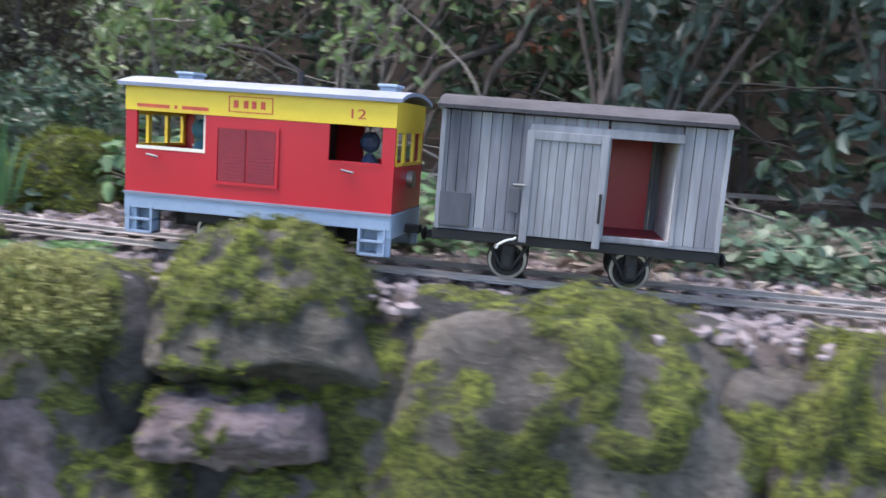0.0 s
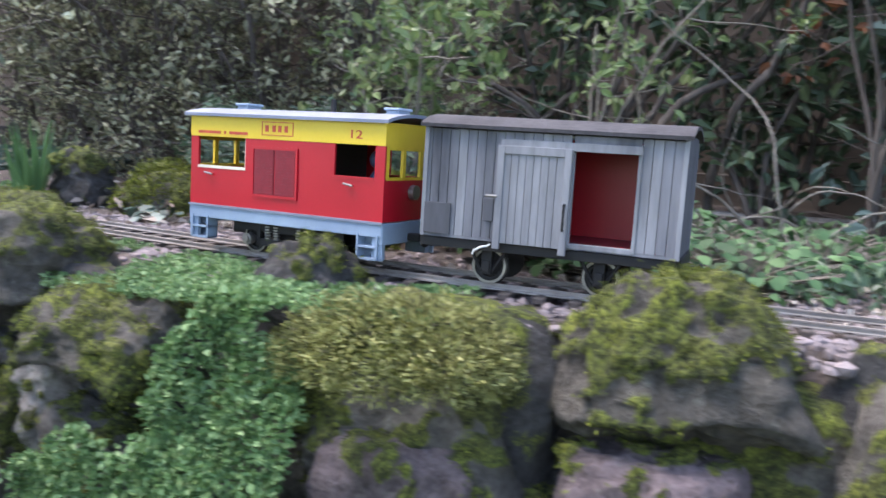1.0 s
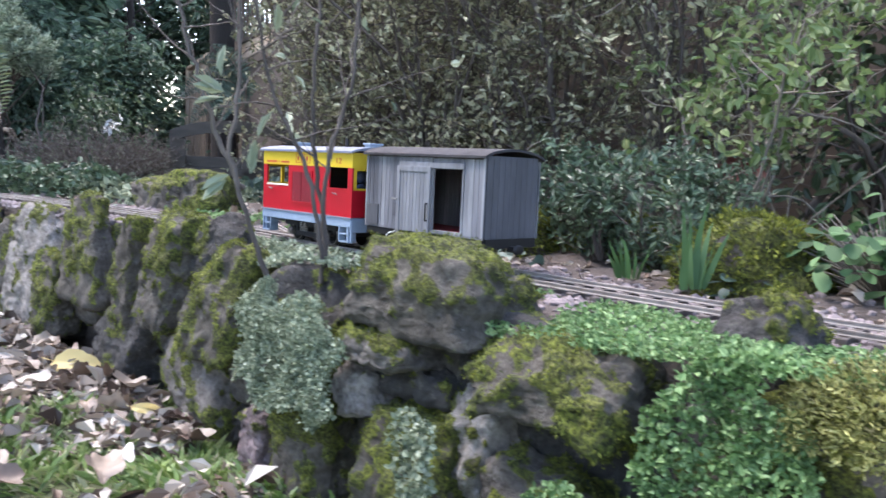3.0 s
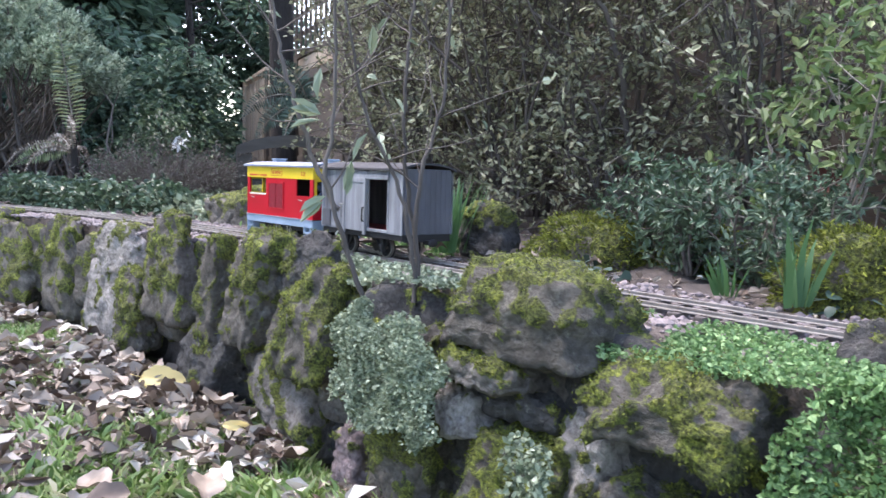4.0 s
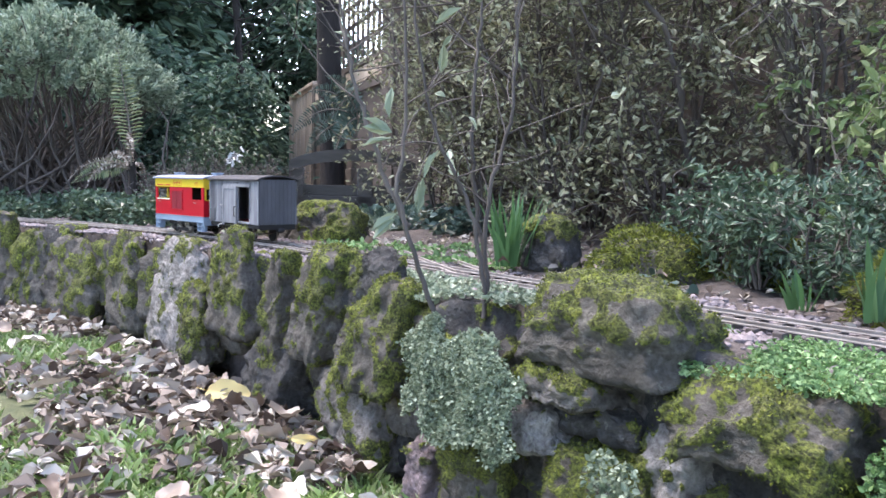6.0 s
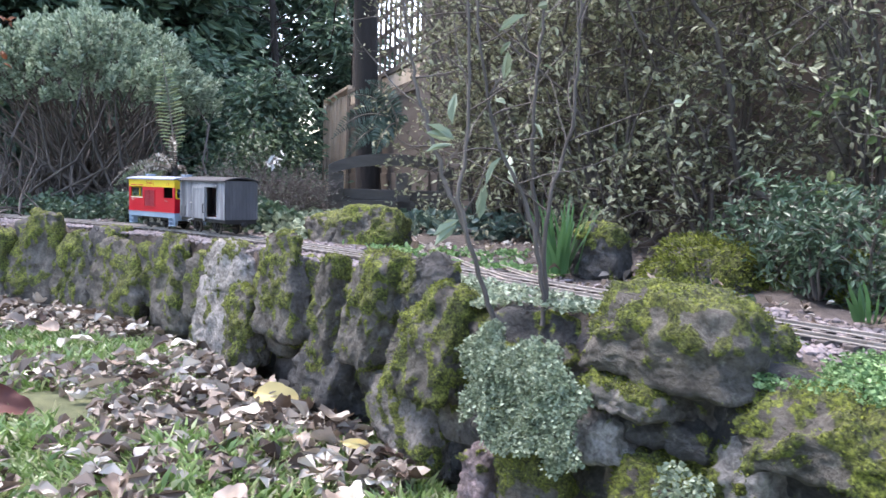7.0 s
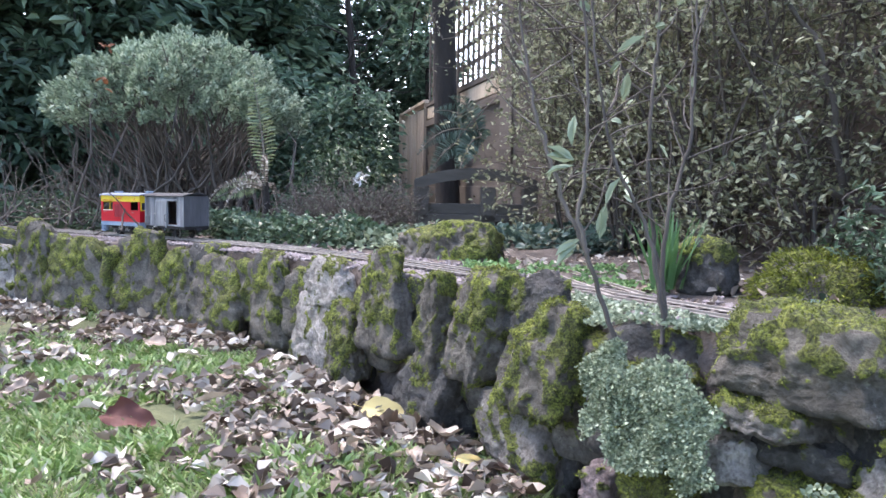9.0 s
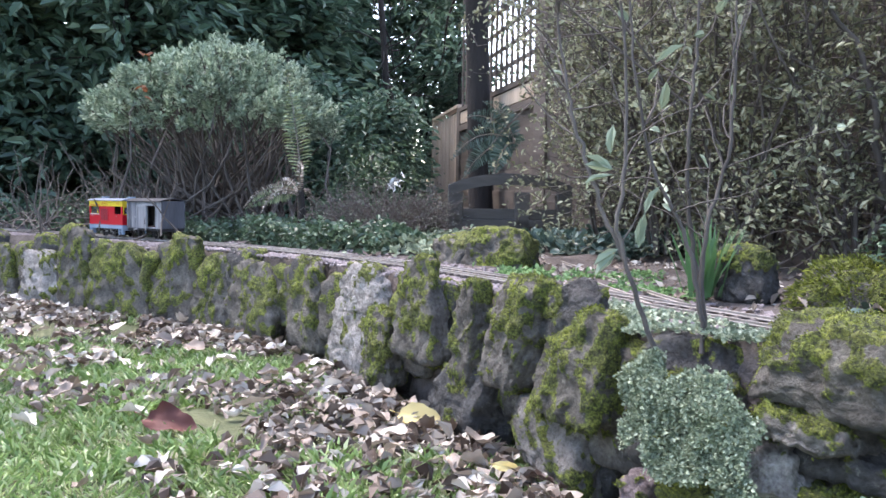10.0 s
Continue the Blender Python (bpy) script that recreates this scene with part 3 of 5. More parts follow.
_n = 24000
_x = rng.uniform(-6.0, 1.3, _n)
_n2 = rng.normal(size=_n) * 0.072
_x, _n2 = _x[np.abs(_n2) < 0.2], _n2[np.abs(_n2) < 0.2]
_y = rail_y(_x) + _n2
_keep = _y > wall_y(_x) + 0.06
_x, _y = _x[_keep], _y[_keep]
pebbles("ballast", np.stack([_x, _y, bed_z(_x, _y) + 0.001], 1), np.where(np.abs(_y - rail_y(_x)) < 0.045, rng.uniform(0.002, 0.0045, len(_x)), rng.uniform(0.003, 0.0085, len(_x))), M_BALLAST, "pinkish grey ballast stones along the track")


# ---- the train ----
M_RED = grainy("red_paint", (0.38, 0.004, 0.014), (0.45, 0.006, 0.019), 10, 0.38, 0, 300, 0.06, 0.0003, speck=0.07)
M_YELLOW = grainy("yellow_paint", (0.66, 0.46, 0.025), (0.74, 0.53, 0.04), 10, 0.4, 0, 300, 0.06, 0.0003, speck=0.07)
M_CREAM = grainy("cream_paint", (0.66, 0.60, 0.48), (0.74, 0.68, 0.56), 10, 0.5, 0, 300, 0.06, 0.0003, speck=0.07)
M_SKY = grainy("pale_blue_paint", (0.19, 0.26, 0.35), (0.26, 0.34, 0.43), 14, 0.5, 0, 200, 0.1, 0.0003, speck=0.07)
M_ROOF = grainy("grey_blue_roof", (0.14, 0.16, 0.21), (0.20, 0.225, 0.28), 14, 0.55, 0, 200, 0.15, 0.0004, speck=0.07)
M_BLACK = grainy("black_frame_paint", (0.004, 0.004, 0.0045), (0.013, 0.012, 0.012), 20, 0.65, 0.1, 200, 0.3, 0.0005)
M_GRILLE = grainy("dark_red_grille", (0.24, 0.012, 0.025), (0.32, 0.02, 0.035), 20, 0.5, 0, 200, 0.2, 0.0003)
M_STEEL = grainy("worn_steel", (0.22, 0.21, 0.19), (0.42, 0.40, 0.37), 30, 0.4, 0.8, 200, 0.2, 0.0003)
M_WEATHER = grainy("weathered_grey_board", (0.05, 0.053, 0.064), (0.245, 0.25, 0.272), 26, 0.8, 0, 90, 0.4, 0.0006, (1, 1, 0.14))
M_WEATHER_PALE = grainy("pale_weathered_board", (0.10, 0.104, 0.116), (0.31, 0.315, 0.33), 26, 0.8, 0, 90, 0.4, 0.0006, (1, 1, 0.14))
M_END = grainy("dark_grey_end_board", (0.05, 0.052, 0.06), (0.095, 0.098, 0.112), 16, 0.75, 0, 90, 0.3, 0.0005, (1, 1, 0.2))
M_VANROOF = grainy("dark_felt_roof", (0.025, 0.024, 0.027), (0.06, 0.058, 0.062), 30, 0.9, 0, 240, 0.6, 0.0008)
M_WHITE = grainy("white_lining", (0.55, 0.56, 0.54), (0.70, 0.71, 0.69), 14, 0.7, 0, 120, 0.2, 0.0003)
M_LETTER = grainy("red_lettering", (0.50, 0.06, 0.03), (0.60, 0.09, 0.04), 20, 0.6, 0, 200, 0)
M_TEAL = grainy("teal_doll_paint", (0.04, 0.15, 0.2), (0.07, 0.22, 0.28), 40, 0.6, 0, 200, 0)
M_NAVY = grainy("navy_doll_paint", (0.03, 0.05, 0.11), (0.06, 0.09, 0.17), 40, 0.6, 0, 200, 0)


def wheelset(parent, x, r, gauge=GAUGE):
    """Two flanged wheels on an axle; turns as one."""
    top = new("wheelset")
    top.parent = parent
    top.location = (x, 0, r)
    part("axle", cyl((0, -0.040, 0), (0, 0.040, 0), 0.0022, 8), M_STEEL, top)
    for s in (-1, 1):
        bm = bmesh.new()
        y0 = s * gauge / 2
        prof = [(0.0, -0.0005), (r * 0.62, -0.0005), (r * 0.66, 0.002), (r * 0.86, 0.002), (r * 0.88, 0.0035), (r, 0.0035), (r, -0.0015), (r + 0.002, -0.002), (r + 0.002, -0.0032), (0.0, -0.0032)]
        seg = 24
        rings = []
        for q, w in prof:
            rings.append([bm.verts.new((q * math.cos(2 * math.pi * k / seg), y0 + s * w, q * math.sin(2 * math.pi * k / seg))) for k in range(seg)] if q > 0 else [bm.verts.new((0, y0 + s * w, 0))])
        for a, b in zip(rings, rings[1:]):
            for k in range(seg):
                k2 = (k + 1) % seg
                if len(a) == 1:
                    bm.faces.new((a[0], b[k], b[k2]))
                elif len(b) == 1:
                    bm.faces.new((a[k], a[k2], b[0]))
                else:
                    bm.faces.new((a[k], a[k2], b[k2], b[k]))
        for k in range(4):
            a = math.pi / 4 + k * math.pi / 2
            add_cyl(bm, (math.cos(a) * r * 0.4, y0 + s * 0.0004, math.sin(a) * r * 0.4), (math.cos(a) * r * 0.4, y0 + s * 0.0012, math.sin(a) * r * 0.4), r * 0.1, 8)
        bmesh.ops.recalc_face_normals(bm, faces=bm.faces)
        wh = part("wheel", bm, M_BLACK, top, "black wheel with a bright worn tyre")
        ty = bmesh.new()
        ring = [[ty.verts.new((q * math.cos(2 * math.pi * k / 28), y0 + s * w2, q * math.sin(2 * math.pi * k / 28))) for k in range(28)] for q, w2 in ((r * 0.87, 0.0034), (r * 0.87, 0.0040), (r + 0.0004, 0.0040), (r + 0.0004, -0.0014))]
        for p0, p1 in zip(ring, ring[1:]):
            for k in range(28):
                ty.faces.new((p0[k], p0[(k + 1) % 28], p1[(k + 1) % 28], p1[k]))
        bmesh.ops.recalc_face_normals(ty, faces=ty.faces)
        part("tyre", ty, M_STEEL, wh, "worn steel tyre")
    return top


def words(name, text, size, material, parent, m, width=None):
    cu = bpy.data.curves.new(name, "FONT")
    cu.body, cu.size, cu.extrude, cu.align_x, cu.align_y = text, size, 0.0003, "CENTER", "CENTER"
    ob = new(name, cu)
    dg = bpy.context.evaluated_depsgraph_get()
    me = bpy.data.meshes.new_from_object(ob.evaluated_get(dg))
    bpy.data.objects.remove(ob)
    me.materials.clear()
    me.materials.append(material)
    if width:
        xs = [v.co.x for v in me.vertices]
        k = width / (max(xs) - min(xs))
        for v in me.vertices:
            v.co.x *= k
    ob = new(name, me)
    ob.parent = parent
    ob.matrix_basis = m
    return ob


def curved_roof(x0, x1, half, z, rise, thick, over=0.0, seg=14):
    """An arched roof sheet along x."""
    bm = bmesh.new()
    rows = []
    for x in (x0, x1):
        up = [bm.verts.new((x, half * math.sin(a) / math.sin(1.0), z + rise * (math.cos(a) - math.cos(1.0)) / (1 - math.cos(1.0)) + thick)) for a in np.linspace(-1, 1, seg)]
        dn = [bm.verts.new((x, half * math.sin(a) / math.sin(1.0), z + rise * (math.cos(a) - math.cos(1.0)) / (1 - math.cos(1.0)))) for a in np.linspace(-1, 1, seg)]
        rows.append((up, dn))
    (u0, d0), (u1, d1) = rows
    for i in range(seg - 1):
        bm.faces.new((u0[i], u0[i + 1], u1[i + 1], u1[i]))
        bm.faces.new((d0[i], d1[i], d1[i + 1], d0[i + 1]))
        bm.faces.new((u0[i], d0[i], d0[i + 1], u0[i + 1]))
        bm.faces.new((u1[i], u1[i + 1], d1[i + 1], d1[i]))
    for i in (0, seg - 1):
        bm.faces.new((u0[i], u1[i], d1[i], d0[i]))
    bmesh.ops.recalc_face_normals(bm, faces=bm.faces)
    return bm


def wall_with_holes(xs, zs, holes, y0, y1, bm=None):
    """An upright panel between y0 and y1 cut on a grid; cells in holes stay open."""
    bm = bm or bmesh.new()
    for i in range(len(xs) - 1):
        for j in range(len(zs) - 1):
            if (i, j) not in holes:
                add_box(bm, xs[i], xs[i + 1], y0, y1, zs[j], zs[j + 1])
    bmesh.ops.remove_doubles(bm, verts=bm.verts, dist=1e-6)
    return bm


def doll(x, y, z, shirt, parent_label, h=0.082):
    """A small painted figure, one plain mesh."""
    bm = bmesh.new()
    bmesh.ops.create_uvsphere(bm, u_segments=12, v_segments=8, radius=1, matrix=Matrix.LocRotScale((0, 0, h * 0.30), None, (h * 0.13, h * 0.17, h * 0.30)))
    bmesh.ops.create_uvsphere(bm, u_segments=12, v_segments=8, radius=h * 0.125, matrix=Matrix.Translation((0, 0, h * 0.72)))
    add_cyl(bm, (0, -h * 0.17, h * 0.42), (h * 0.25, -h * 0.2, h * 0.22), h * 0.05, 8)
    add_cyl(bm, (0, h * 0.17, h * 0.42), (h * 0.25, h * 0.2, h * 0.22), h * 0.05, 8)
    me = bpy.data.meshes.new("doll")
    bm.to_mesh(me)
    bm.free()
    me.materials.append(shirt)
    ob = new("doll", me)
    ob.matrix_world = pose(x, y, z)
    return tagged(ob, label=parent_label, category="doll")


LOCO_L, LOCO_W = 0.269, 0.112
LOCO_Z = 0.052


def locomotive():
    """Origin on the rail top under the middle; forward is +x, the near side is +y."""
    top = empty("diesel_locomotive", 0, 0, 0, "red and yellow model diesel locomotive with a pale blue underframe", "model locomotive")
    h, w = LOCO_L / 2, LOCO_W / 2
    z0, zy, z1 = LOCO_Z, LOCO_Z + 0.078, LOCO_Z + 0.102
    win0, win1 = LOCO_Z + 0.043, zy
    t = 0.003
    # window openings along the body: front cab, rear cab
    fx0, fx1 = h - 0.083, h - 0.0115
    rx0, rx1 = -h + 0.012, -h + 0.063
    for s in (1, -1):
        a, b = sorted((s * w, s * (w - t)))
        part("side_panel", wall_with_holes([-h, rx0, rx1, fx0, fx1, h], [z0, win0, win1], {(1, 1), (3, 1)}, a, b), M_RED, top, "glossy red side panel")
        part("fascia", box(-h - 0.0005, h + 0.0005, a - 0.0006, b + 0.0006, zy, z1, 0.0004), M_YELLOW, top, "yellow band under the roof")
        for x0, x1 in ((fx0, fx1), (rx0, rx1)):
            fr = bmesh.new()
            yy = s * (w - t * 0.5)
            for q in ((x0, x1, win0 - 0.001, win0 + 0.002),):
                add_box(fr, q[0], q[1], yy - 0.0022, yy + 0.0022, q[2], q[3])
            part("window_frame", fr, M_CREAM if x0 == fx0 else M_RED, top, "cream window frame" if x0 == fx0 else "")
    for s in (1, -1):
        x = s * (h - t / 2)
        bm = bmesh.new()
        for y0, y1, za, zb in ((-w + t, w - t, z0, win0),):
            add_box(bm, x - t / 2, x + t / 2, y0, y1, za, zb)
        part("end_panel", bm, M_RED, top, "glossy red end panel")
        bm = bmesh.new()
        for y in (-w + t + 0.003, -0.018, 0.018, w - t - 0.003):
            add_box(bm, x - t / 2, x + t / 2, y - 0.003, y + 0.003, win0, zy)
        add_box(bm, x - t / 2, x + t / 2, -w + t, w - t, zy - 0.004, z1)
        add_box(bm, x - t / 2, x + t / 2, -w + t, w - t, win0, win0 + 0.003)
        part("end_window_frame", bm, M_YELLOW, top, "yellow end window frame")
        part("headlamp", cyl((s * h, 0, z0 + 0.03), (s * (h + 0.006), 0, z0 + 0.03), 0.008, 16), M_STEEL, top, "round silver lamp")
    part("floor", box(-h + t, h - t, -w + t, w - t, z0 + 0.001, z0 + 0.004), M_BLACK, top)
    part("engine_casing", box(-0.045, 0.052, -w + 0.012, w - 0.012, z0 + 0.004, zy + 0.01), M_BLACK, top)
    part("front_bulkhead", box(0.052, 0.055, -w + t, w - t, z0 + 0.004, zy), M_CREAM, top)
    part("roof", curved_roof(-h - 0.006, h + 0.006, w + 0.006, z1 - 0.001, 0.008, 0.0035), M_ROOF, top, "arched grey-blue roof", )
    for x in (h - 0.037, -h + 0.022):
        bm = box(x - 0.008, x + 0.008, -0.012, 0.012, z1 + 0.009, z1 + 0.014, 0.001)
        add_box(bm, x - 0.010, x + 0.010, -0.014, 0.014, z1 + 0.014, z1 + 0.017, 0.001)
        part("roof_vent", bm, M_SKY, top, "pale blue roof vent")
    part("exhaust_pipe", cyl((-0.012, -0.02, z1 + 0.006), (-0.012, -0.02, z1 + 0.026), 0.0035, 10), M_BLACK, top)
    # louvred doors with raised surround
    for s in (1, -1):
        y = s * w
        g = part("louvre_frame", _frame_ring(-0.0235, 0.041, z0 + 0.014, z0 + 0.070, y, s * 0.0018, 0.003), M_RED, top)
        for x0, x1 in ((-0.0205, 0.008), (0.0095, 0.038)):
            bm = bmesh.new()
            add_box(bm, x0, x1, y, y + s * 0.0006, z0 + 0.017, z0 + 0.067)
            for k in range(15):
                z = z0 + 0.0185 + k * 0.0033
                add_box(bm, x0 + 0.001, x1 - 0.001, y, y + s * 0.0016, z, z + 0.0016)
            part("louvre_door", bm, M_GRILLE, top, "dark red louvred door")
        for x in (h - 0.03, -h + 0.043):
            bm = cyl((x - 0.006, y + s * 0.003, win0 - 0.008), (x + 0.006, y + s * 0.003, win0 - 0.006), 0.0012, 8)
            add_cyl(bm, (x, y, win0 - 0.007), (x, y + s * 0.003, win0 - 0.007), 0.001, 6)
            part("door_handle", bm, M_STEEL, top, "silver handle")
    # underframe
    for s in (1, -1):
        a, b = sorted((s * (w + 0.001), s * (w - 0.008)))
        part("sole_bar", box(-h, h, a, b, z0 - 0.016, z0 - 0.001, 0.0006), M_SKY, top, "pale blue sole bar")
        part("footplate_edge", box(-h - 0.001, h + 0.001, min(s * (w + 0.0025), s * w), max(s * (w + 0.0025), s * w), z0 - 0.0025, z0), M_ROOF, top)
        for x0 in (h - 0.030, -h + 0.004):
            ya, yb = sorted((s * (w + 0.002), s * (w - 0.014)))
            zb = z0 - 0.040
            yc = s * (w - 0.013)
            ladder = part("step_back", box(x0, x0 + 0.0262, yc - 0.001, yc + 0.001, zb, z0 - 0.013), M_SKY, top, "pale blue back plate of the cab steps")
            for xx in (x0, x0 + 0.024):
                part("step_side", box(xx, xx + 0.0022, ya, yb, zb, z0 - 0.013), M_SKY, ladder)
            for zz in (zb, zb + 0.0125):
                part("step_tread", box(x0, x0 + 0.026, ya, yb, zz, zz + 0.0022), M_SKY, ladder)
    for s in (1, -1):
        a, b = sorted((s * (h + 0.001), s * (h - 0.006)))
        part("buffer_beam", box(a, b, -w, w, z0 - 0.024, z0 - 0.001, 0.001), M_SKY, top, "pale blue end beam")
        part("coupling", box(min(s * h, s * (h + 0.016)), max(s * h, s * (h + 0.016)), -0.006, 0.006, z0 - 0.022, z0 - 0.014, 0.001), M_BLACK, top)
        a, b = sorted((s * (h + 0.0005), s * (h - 0.012)))
        for y in (-w + 0.001, w - 0.005):
            part("valance", box(a, b, y, y + 0.004, z0 - 0.040, z0 - 0.012), M_SKY, top)
    for s in (1, -1):
        y = s * 0.041
        bm = bmesh.new()
        add_box(bm, -0.078, 0.078, y - 0.002, y + 0.002, 0.026, 0.034)
        add_box(bm, -0.040, 0.040, y - 0.003, y + 0.003, 0.010, 0.018)
        for x in (-0.040, 0.037):
            add_box(bm, x, x + 0.005, y - 0.003, y + 0.003, 0.010, 0.034)
        part("side_frame", bm, M_BLACK, top, "black side frame")
        for x in (-0.022, 0.022):
            for dx in (-0.006, 0.006):
                bm = bmesh.new()
                for k in range(5):
                    add_cyl(bm, (x + dx, y, 0.018 + k * 0.0032), (x + dx, y, 0.0195 + k * 0.0032), 0.0042, 8)
                part("spring", bm, M_STEEL, top)
        for x in (-0.052, 0.052):
            bm = cyl((x, y, 0.0165), (x, y + s * 0.009, 0.0165), 0.0065, 14)
            add_cyl(bm, (x, y + s * 0.009, 0.0165), (x, y + s * 0.011, 0.0165), 0.004, 10)
            part("axle_box", bm, M_STEEL, top, "round steel axle cap")
    part("chassis", box(-0.10, 0.10, -0.020, 0.020, 0.018, z0 - 0.002, 0.001), M_BLACK, top)
    part("motor_block", box(-0.035, 0.035, -0.026, 0.026, 0.006, 0.03, 0.002), M_BLACK, top)
    # lettering: a name plate and a line of small words as plain bars, a running mark
    near = pose(0, 0, 0, 90, 0, 180)
    part("name_plate_border", _frame_ring(-0.016, 0.028, z1 - 0.0195, z1 - 0.0045, w + 0.0006, 0.0005, 0.0009), M_LETTER, top)
    for x in (-0.0085, 0.0005, 0.0085, 0.0185):
        part("name_bar", box(x, x + 0.0045, w + 0.0006, w + 0.0011, z1 - 0.0155, z1 - 0.0085), M_LETTER, top, "short red lettering bar")
    words("running_number", "12", 0.0125, M_LETTER, top, Matrix.Translation((-h + 0.037, w + 0.0009, z1 - 0.014)) @ near, 0.014)
    xs = h - 0.012
    for k, ln in enumerate((0.034, 0.003, 0.027)):
        part("small_lettering", box(xs - ln, xs, w + 0.0006, w + 0.0011, zy + 0.0035, zy + 0.0068), M_LETTER, top, "row of tiny red letters")
        xs -= ln + 0.005
    sets = [wheelset(top, x, 0.0165) for x in (-0.052, 0.052)]
    return top, sets


def _frame_ring(x0, x1, z0, z1, y, depth, bar):
    """A flat picture-frame ring on a side panel."""
    bm = bmesh.new()
    for q in ((x0, x1, z0, z0 + bar), (x0, x1, z1 - bar, z1), (x0, x0 + bar, z0 + bar, z1 - bar), (x1 - bar, x1, z0 + bar, z1 - bar)):
        add_box(bm, q[0], q[1], min(y, y + depth), max(y, y + depth), q[2], q[3])
    return bm


VAN_L, VAN_W, VAN_Z, VAN_H = 0.25, 0.108, 0.044, 0.108


def van():
    """Box van, origin on the rail top; forward is +x, near side +y. Its sliding door stands open."""
    top = empty("box_van", 0, 0, 0, "weathered grey plank box van with an open sliding door", "model wagon")
    h, w, z0, z1 = VAN_L / 2, VAN_W / 2, VAN_Z, VAN_Z + VAN_H
    d0, d1 = -h + 0.042, -h + 0.100  # door opening
    t = 0.003
    for s in (1, -1):
        # each upright plank is a piece of the side
        edges = list(np.arange(-h + 0.002, h, 0.0093))
        side = part("side_frame", box(-h, h, min(s * w, s * (w - 0.0015)), max(s * w, s * (w - 0.0015)), z0, z0 + 0.003), M_WEATHER, top)
        for x in edges:
            x1 = min(x + 0.0088, h - 0.0005)
            if s == 1 and x1 > d0 and x < d1:
                continue
            off = rng.uniform(-0.0003, 0.0003)
            a, b = sorted((s * (w + off), s * (w - t)))
            part("plank", box(x, x1, a, b, z0 + 0.003, z1 - 0.001, 0.0004), M_WEATHER if rng.random() < 0.75 else M_WEATHER_PALE, side)
    part("doorway_header", box(d0 - 0.002, d1 + 0.002, w - t, w, z1 - 0.012, z1 - 0.001, 0.0003), M_WEATHER, top)
    part("door_lintel", box(d0 - 0.004, h - 0.078, w, w + 0.003, z1 - 0.016, z1 - 0.008, 0.0005), M_WEATHER_PALE, top, "pale door runner")
    for x in (d0 - 0.0035, d1):
        part("door_post", box(x, x + 0.0035, w - t, w + 0.0012, z0 + 0.002, z1 - 0.010, 0.0004), M_WEATHER_PALE, top, "pale door post")
    # sliding door, pushed towards the front
    door = new("sliding_door")
    door.parent = top
    x0, x1 = d1 + 0.002, d1 + 0.074
    for x in np.arange(x0 + 0.007, x1 - 0.009, 0.0074):
        part("plank", box(x, x + 0.0070, w + 0.0015, w + 0.0040, z0 + 0.000, z1 - 0.019, 0.0004), M_WEATHER_PALE, door)
    for q in ((x0, x0 + 0.007, z0 - 0.006, z1 - 0.014), (x1 - 0.007, x1, z0 - 0.006, z1 - 0.014), (x0 + 0.007, x1 - 0.007, z1 - 0.022, z1 - 0.014)):
        part("door_stile", box(q[0], q[1], w + 0.0015, w + 0.0055, q[2], q[3], 0.0005), M_WEATHER_PALE, door)
    bm = cyl((x0 + 0.0035, w + 0.009, z0 + 0.018), (x0 + 0.0035, w + 0.009, z0 + 0.042), 0.0012, 8)
    for z in (z0 + 0.018, z0 + 0.042):
        add_cyl(bm, (x0 + 0.0035, w + 0.004, z), (x0 + 0.0035, w + 0.009, z), 0.0012, 8)
    part("handle", bm, M_BLACK, door, "black bar handle")
    bm = box(x1 + 0.002, x1 + 0.012, w + 0.0005, w + 0.002, z0 + 0.02, z0 + 0.042, 0.0004)
    part("side_hatch", bm, M_END, top)
    bm = cyl((x1 - 0.002, w + 0.006, z0 + 0.045), (x1 + 0.009, w + 0.006, z0 + 0.045), 0.0014, 8)
    part("latch", bm, M_STEEL, top, "metal latch")
    part("patch_panel", box(h - 0.030, h - 0.002, w + 0.0004, w + 0.0020, z0 + 0.003, z0 + 0.034, 0.0004), M_END, top, "darker grey patch panel")
    # ends, lining, floor
    for s in (1, -1):
        e = part("end_wall", box(min(s * (h - t), s * h), max(s * (h - t), s * h), -w + t, w - t, z0, z1 + 0.004), M_END, top, "dark grey planked end")
        for k in range(9):
            y = -w + 0.004 + k * 0.0112
            part("end_plank", box(min(s * h, s * (h + 0.001)), max(s * h, s * (h + 0.001)), y, y + 0.0108, z0 + 0.001, z1 + 0.003, 0.0003), M_END, e)
    part("lining", box(d0 + 0.010, d1 + 0.045, -w + t + 0.0005, -w + t + 0.002, z0 + 0.004, z1 - 0.004), M_RED, top, "red inner wall")
    part("partition", box(d0 - 0.0015, d0, -w + 0.006, w - 0.006, z0 + 0.004, z1 - 0.006), M_WHITE, top, "white inner partition")
    part("floor", box(-h + t, h - t, -w + t, w - t, z0, z0 + 0.004), M_GRILLE, top, "dusty red floor")
    part("threshold", box(d0, d1, w - 0.006, w + 0.001, z0 + 0.001, z0 + 0.006, 0.0005), M_WEATHER_PALE, top)
    part("roof", curved_roof(-h - 0.005, h + 0.005, w + 0.006, z1, 0.011, 0.0035), M_VANROOF, top, "dark arched felt roof")
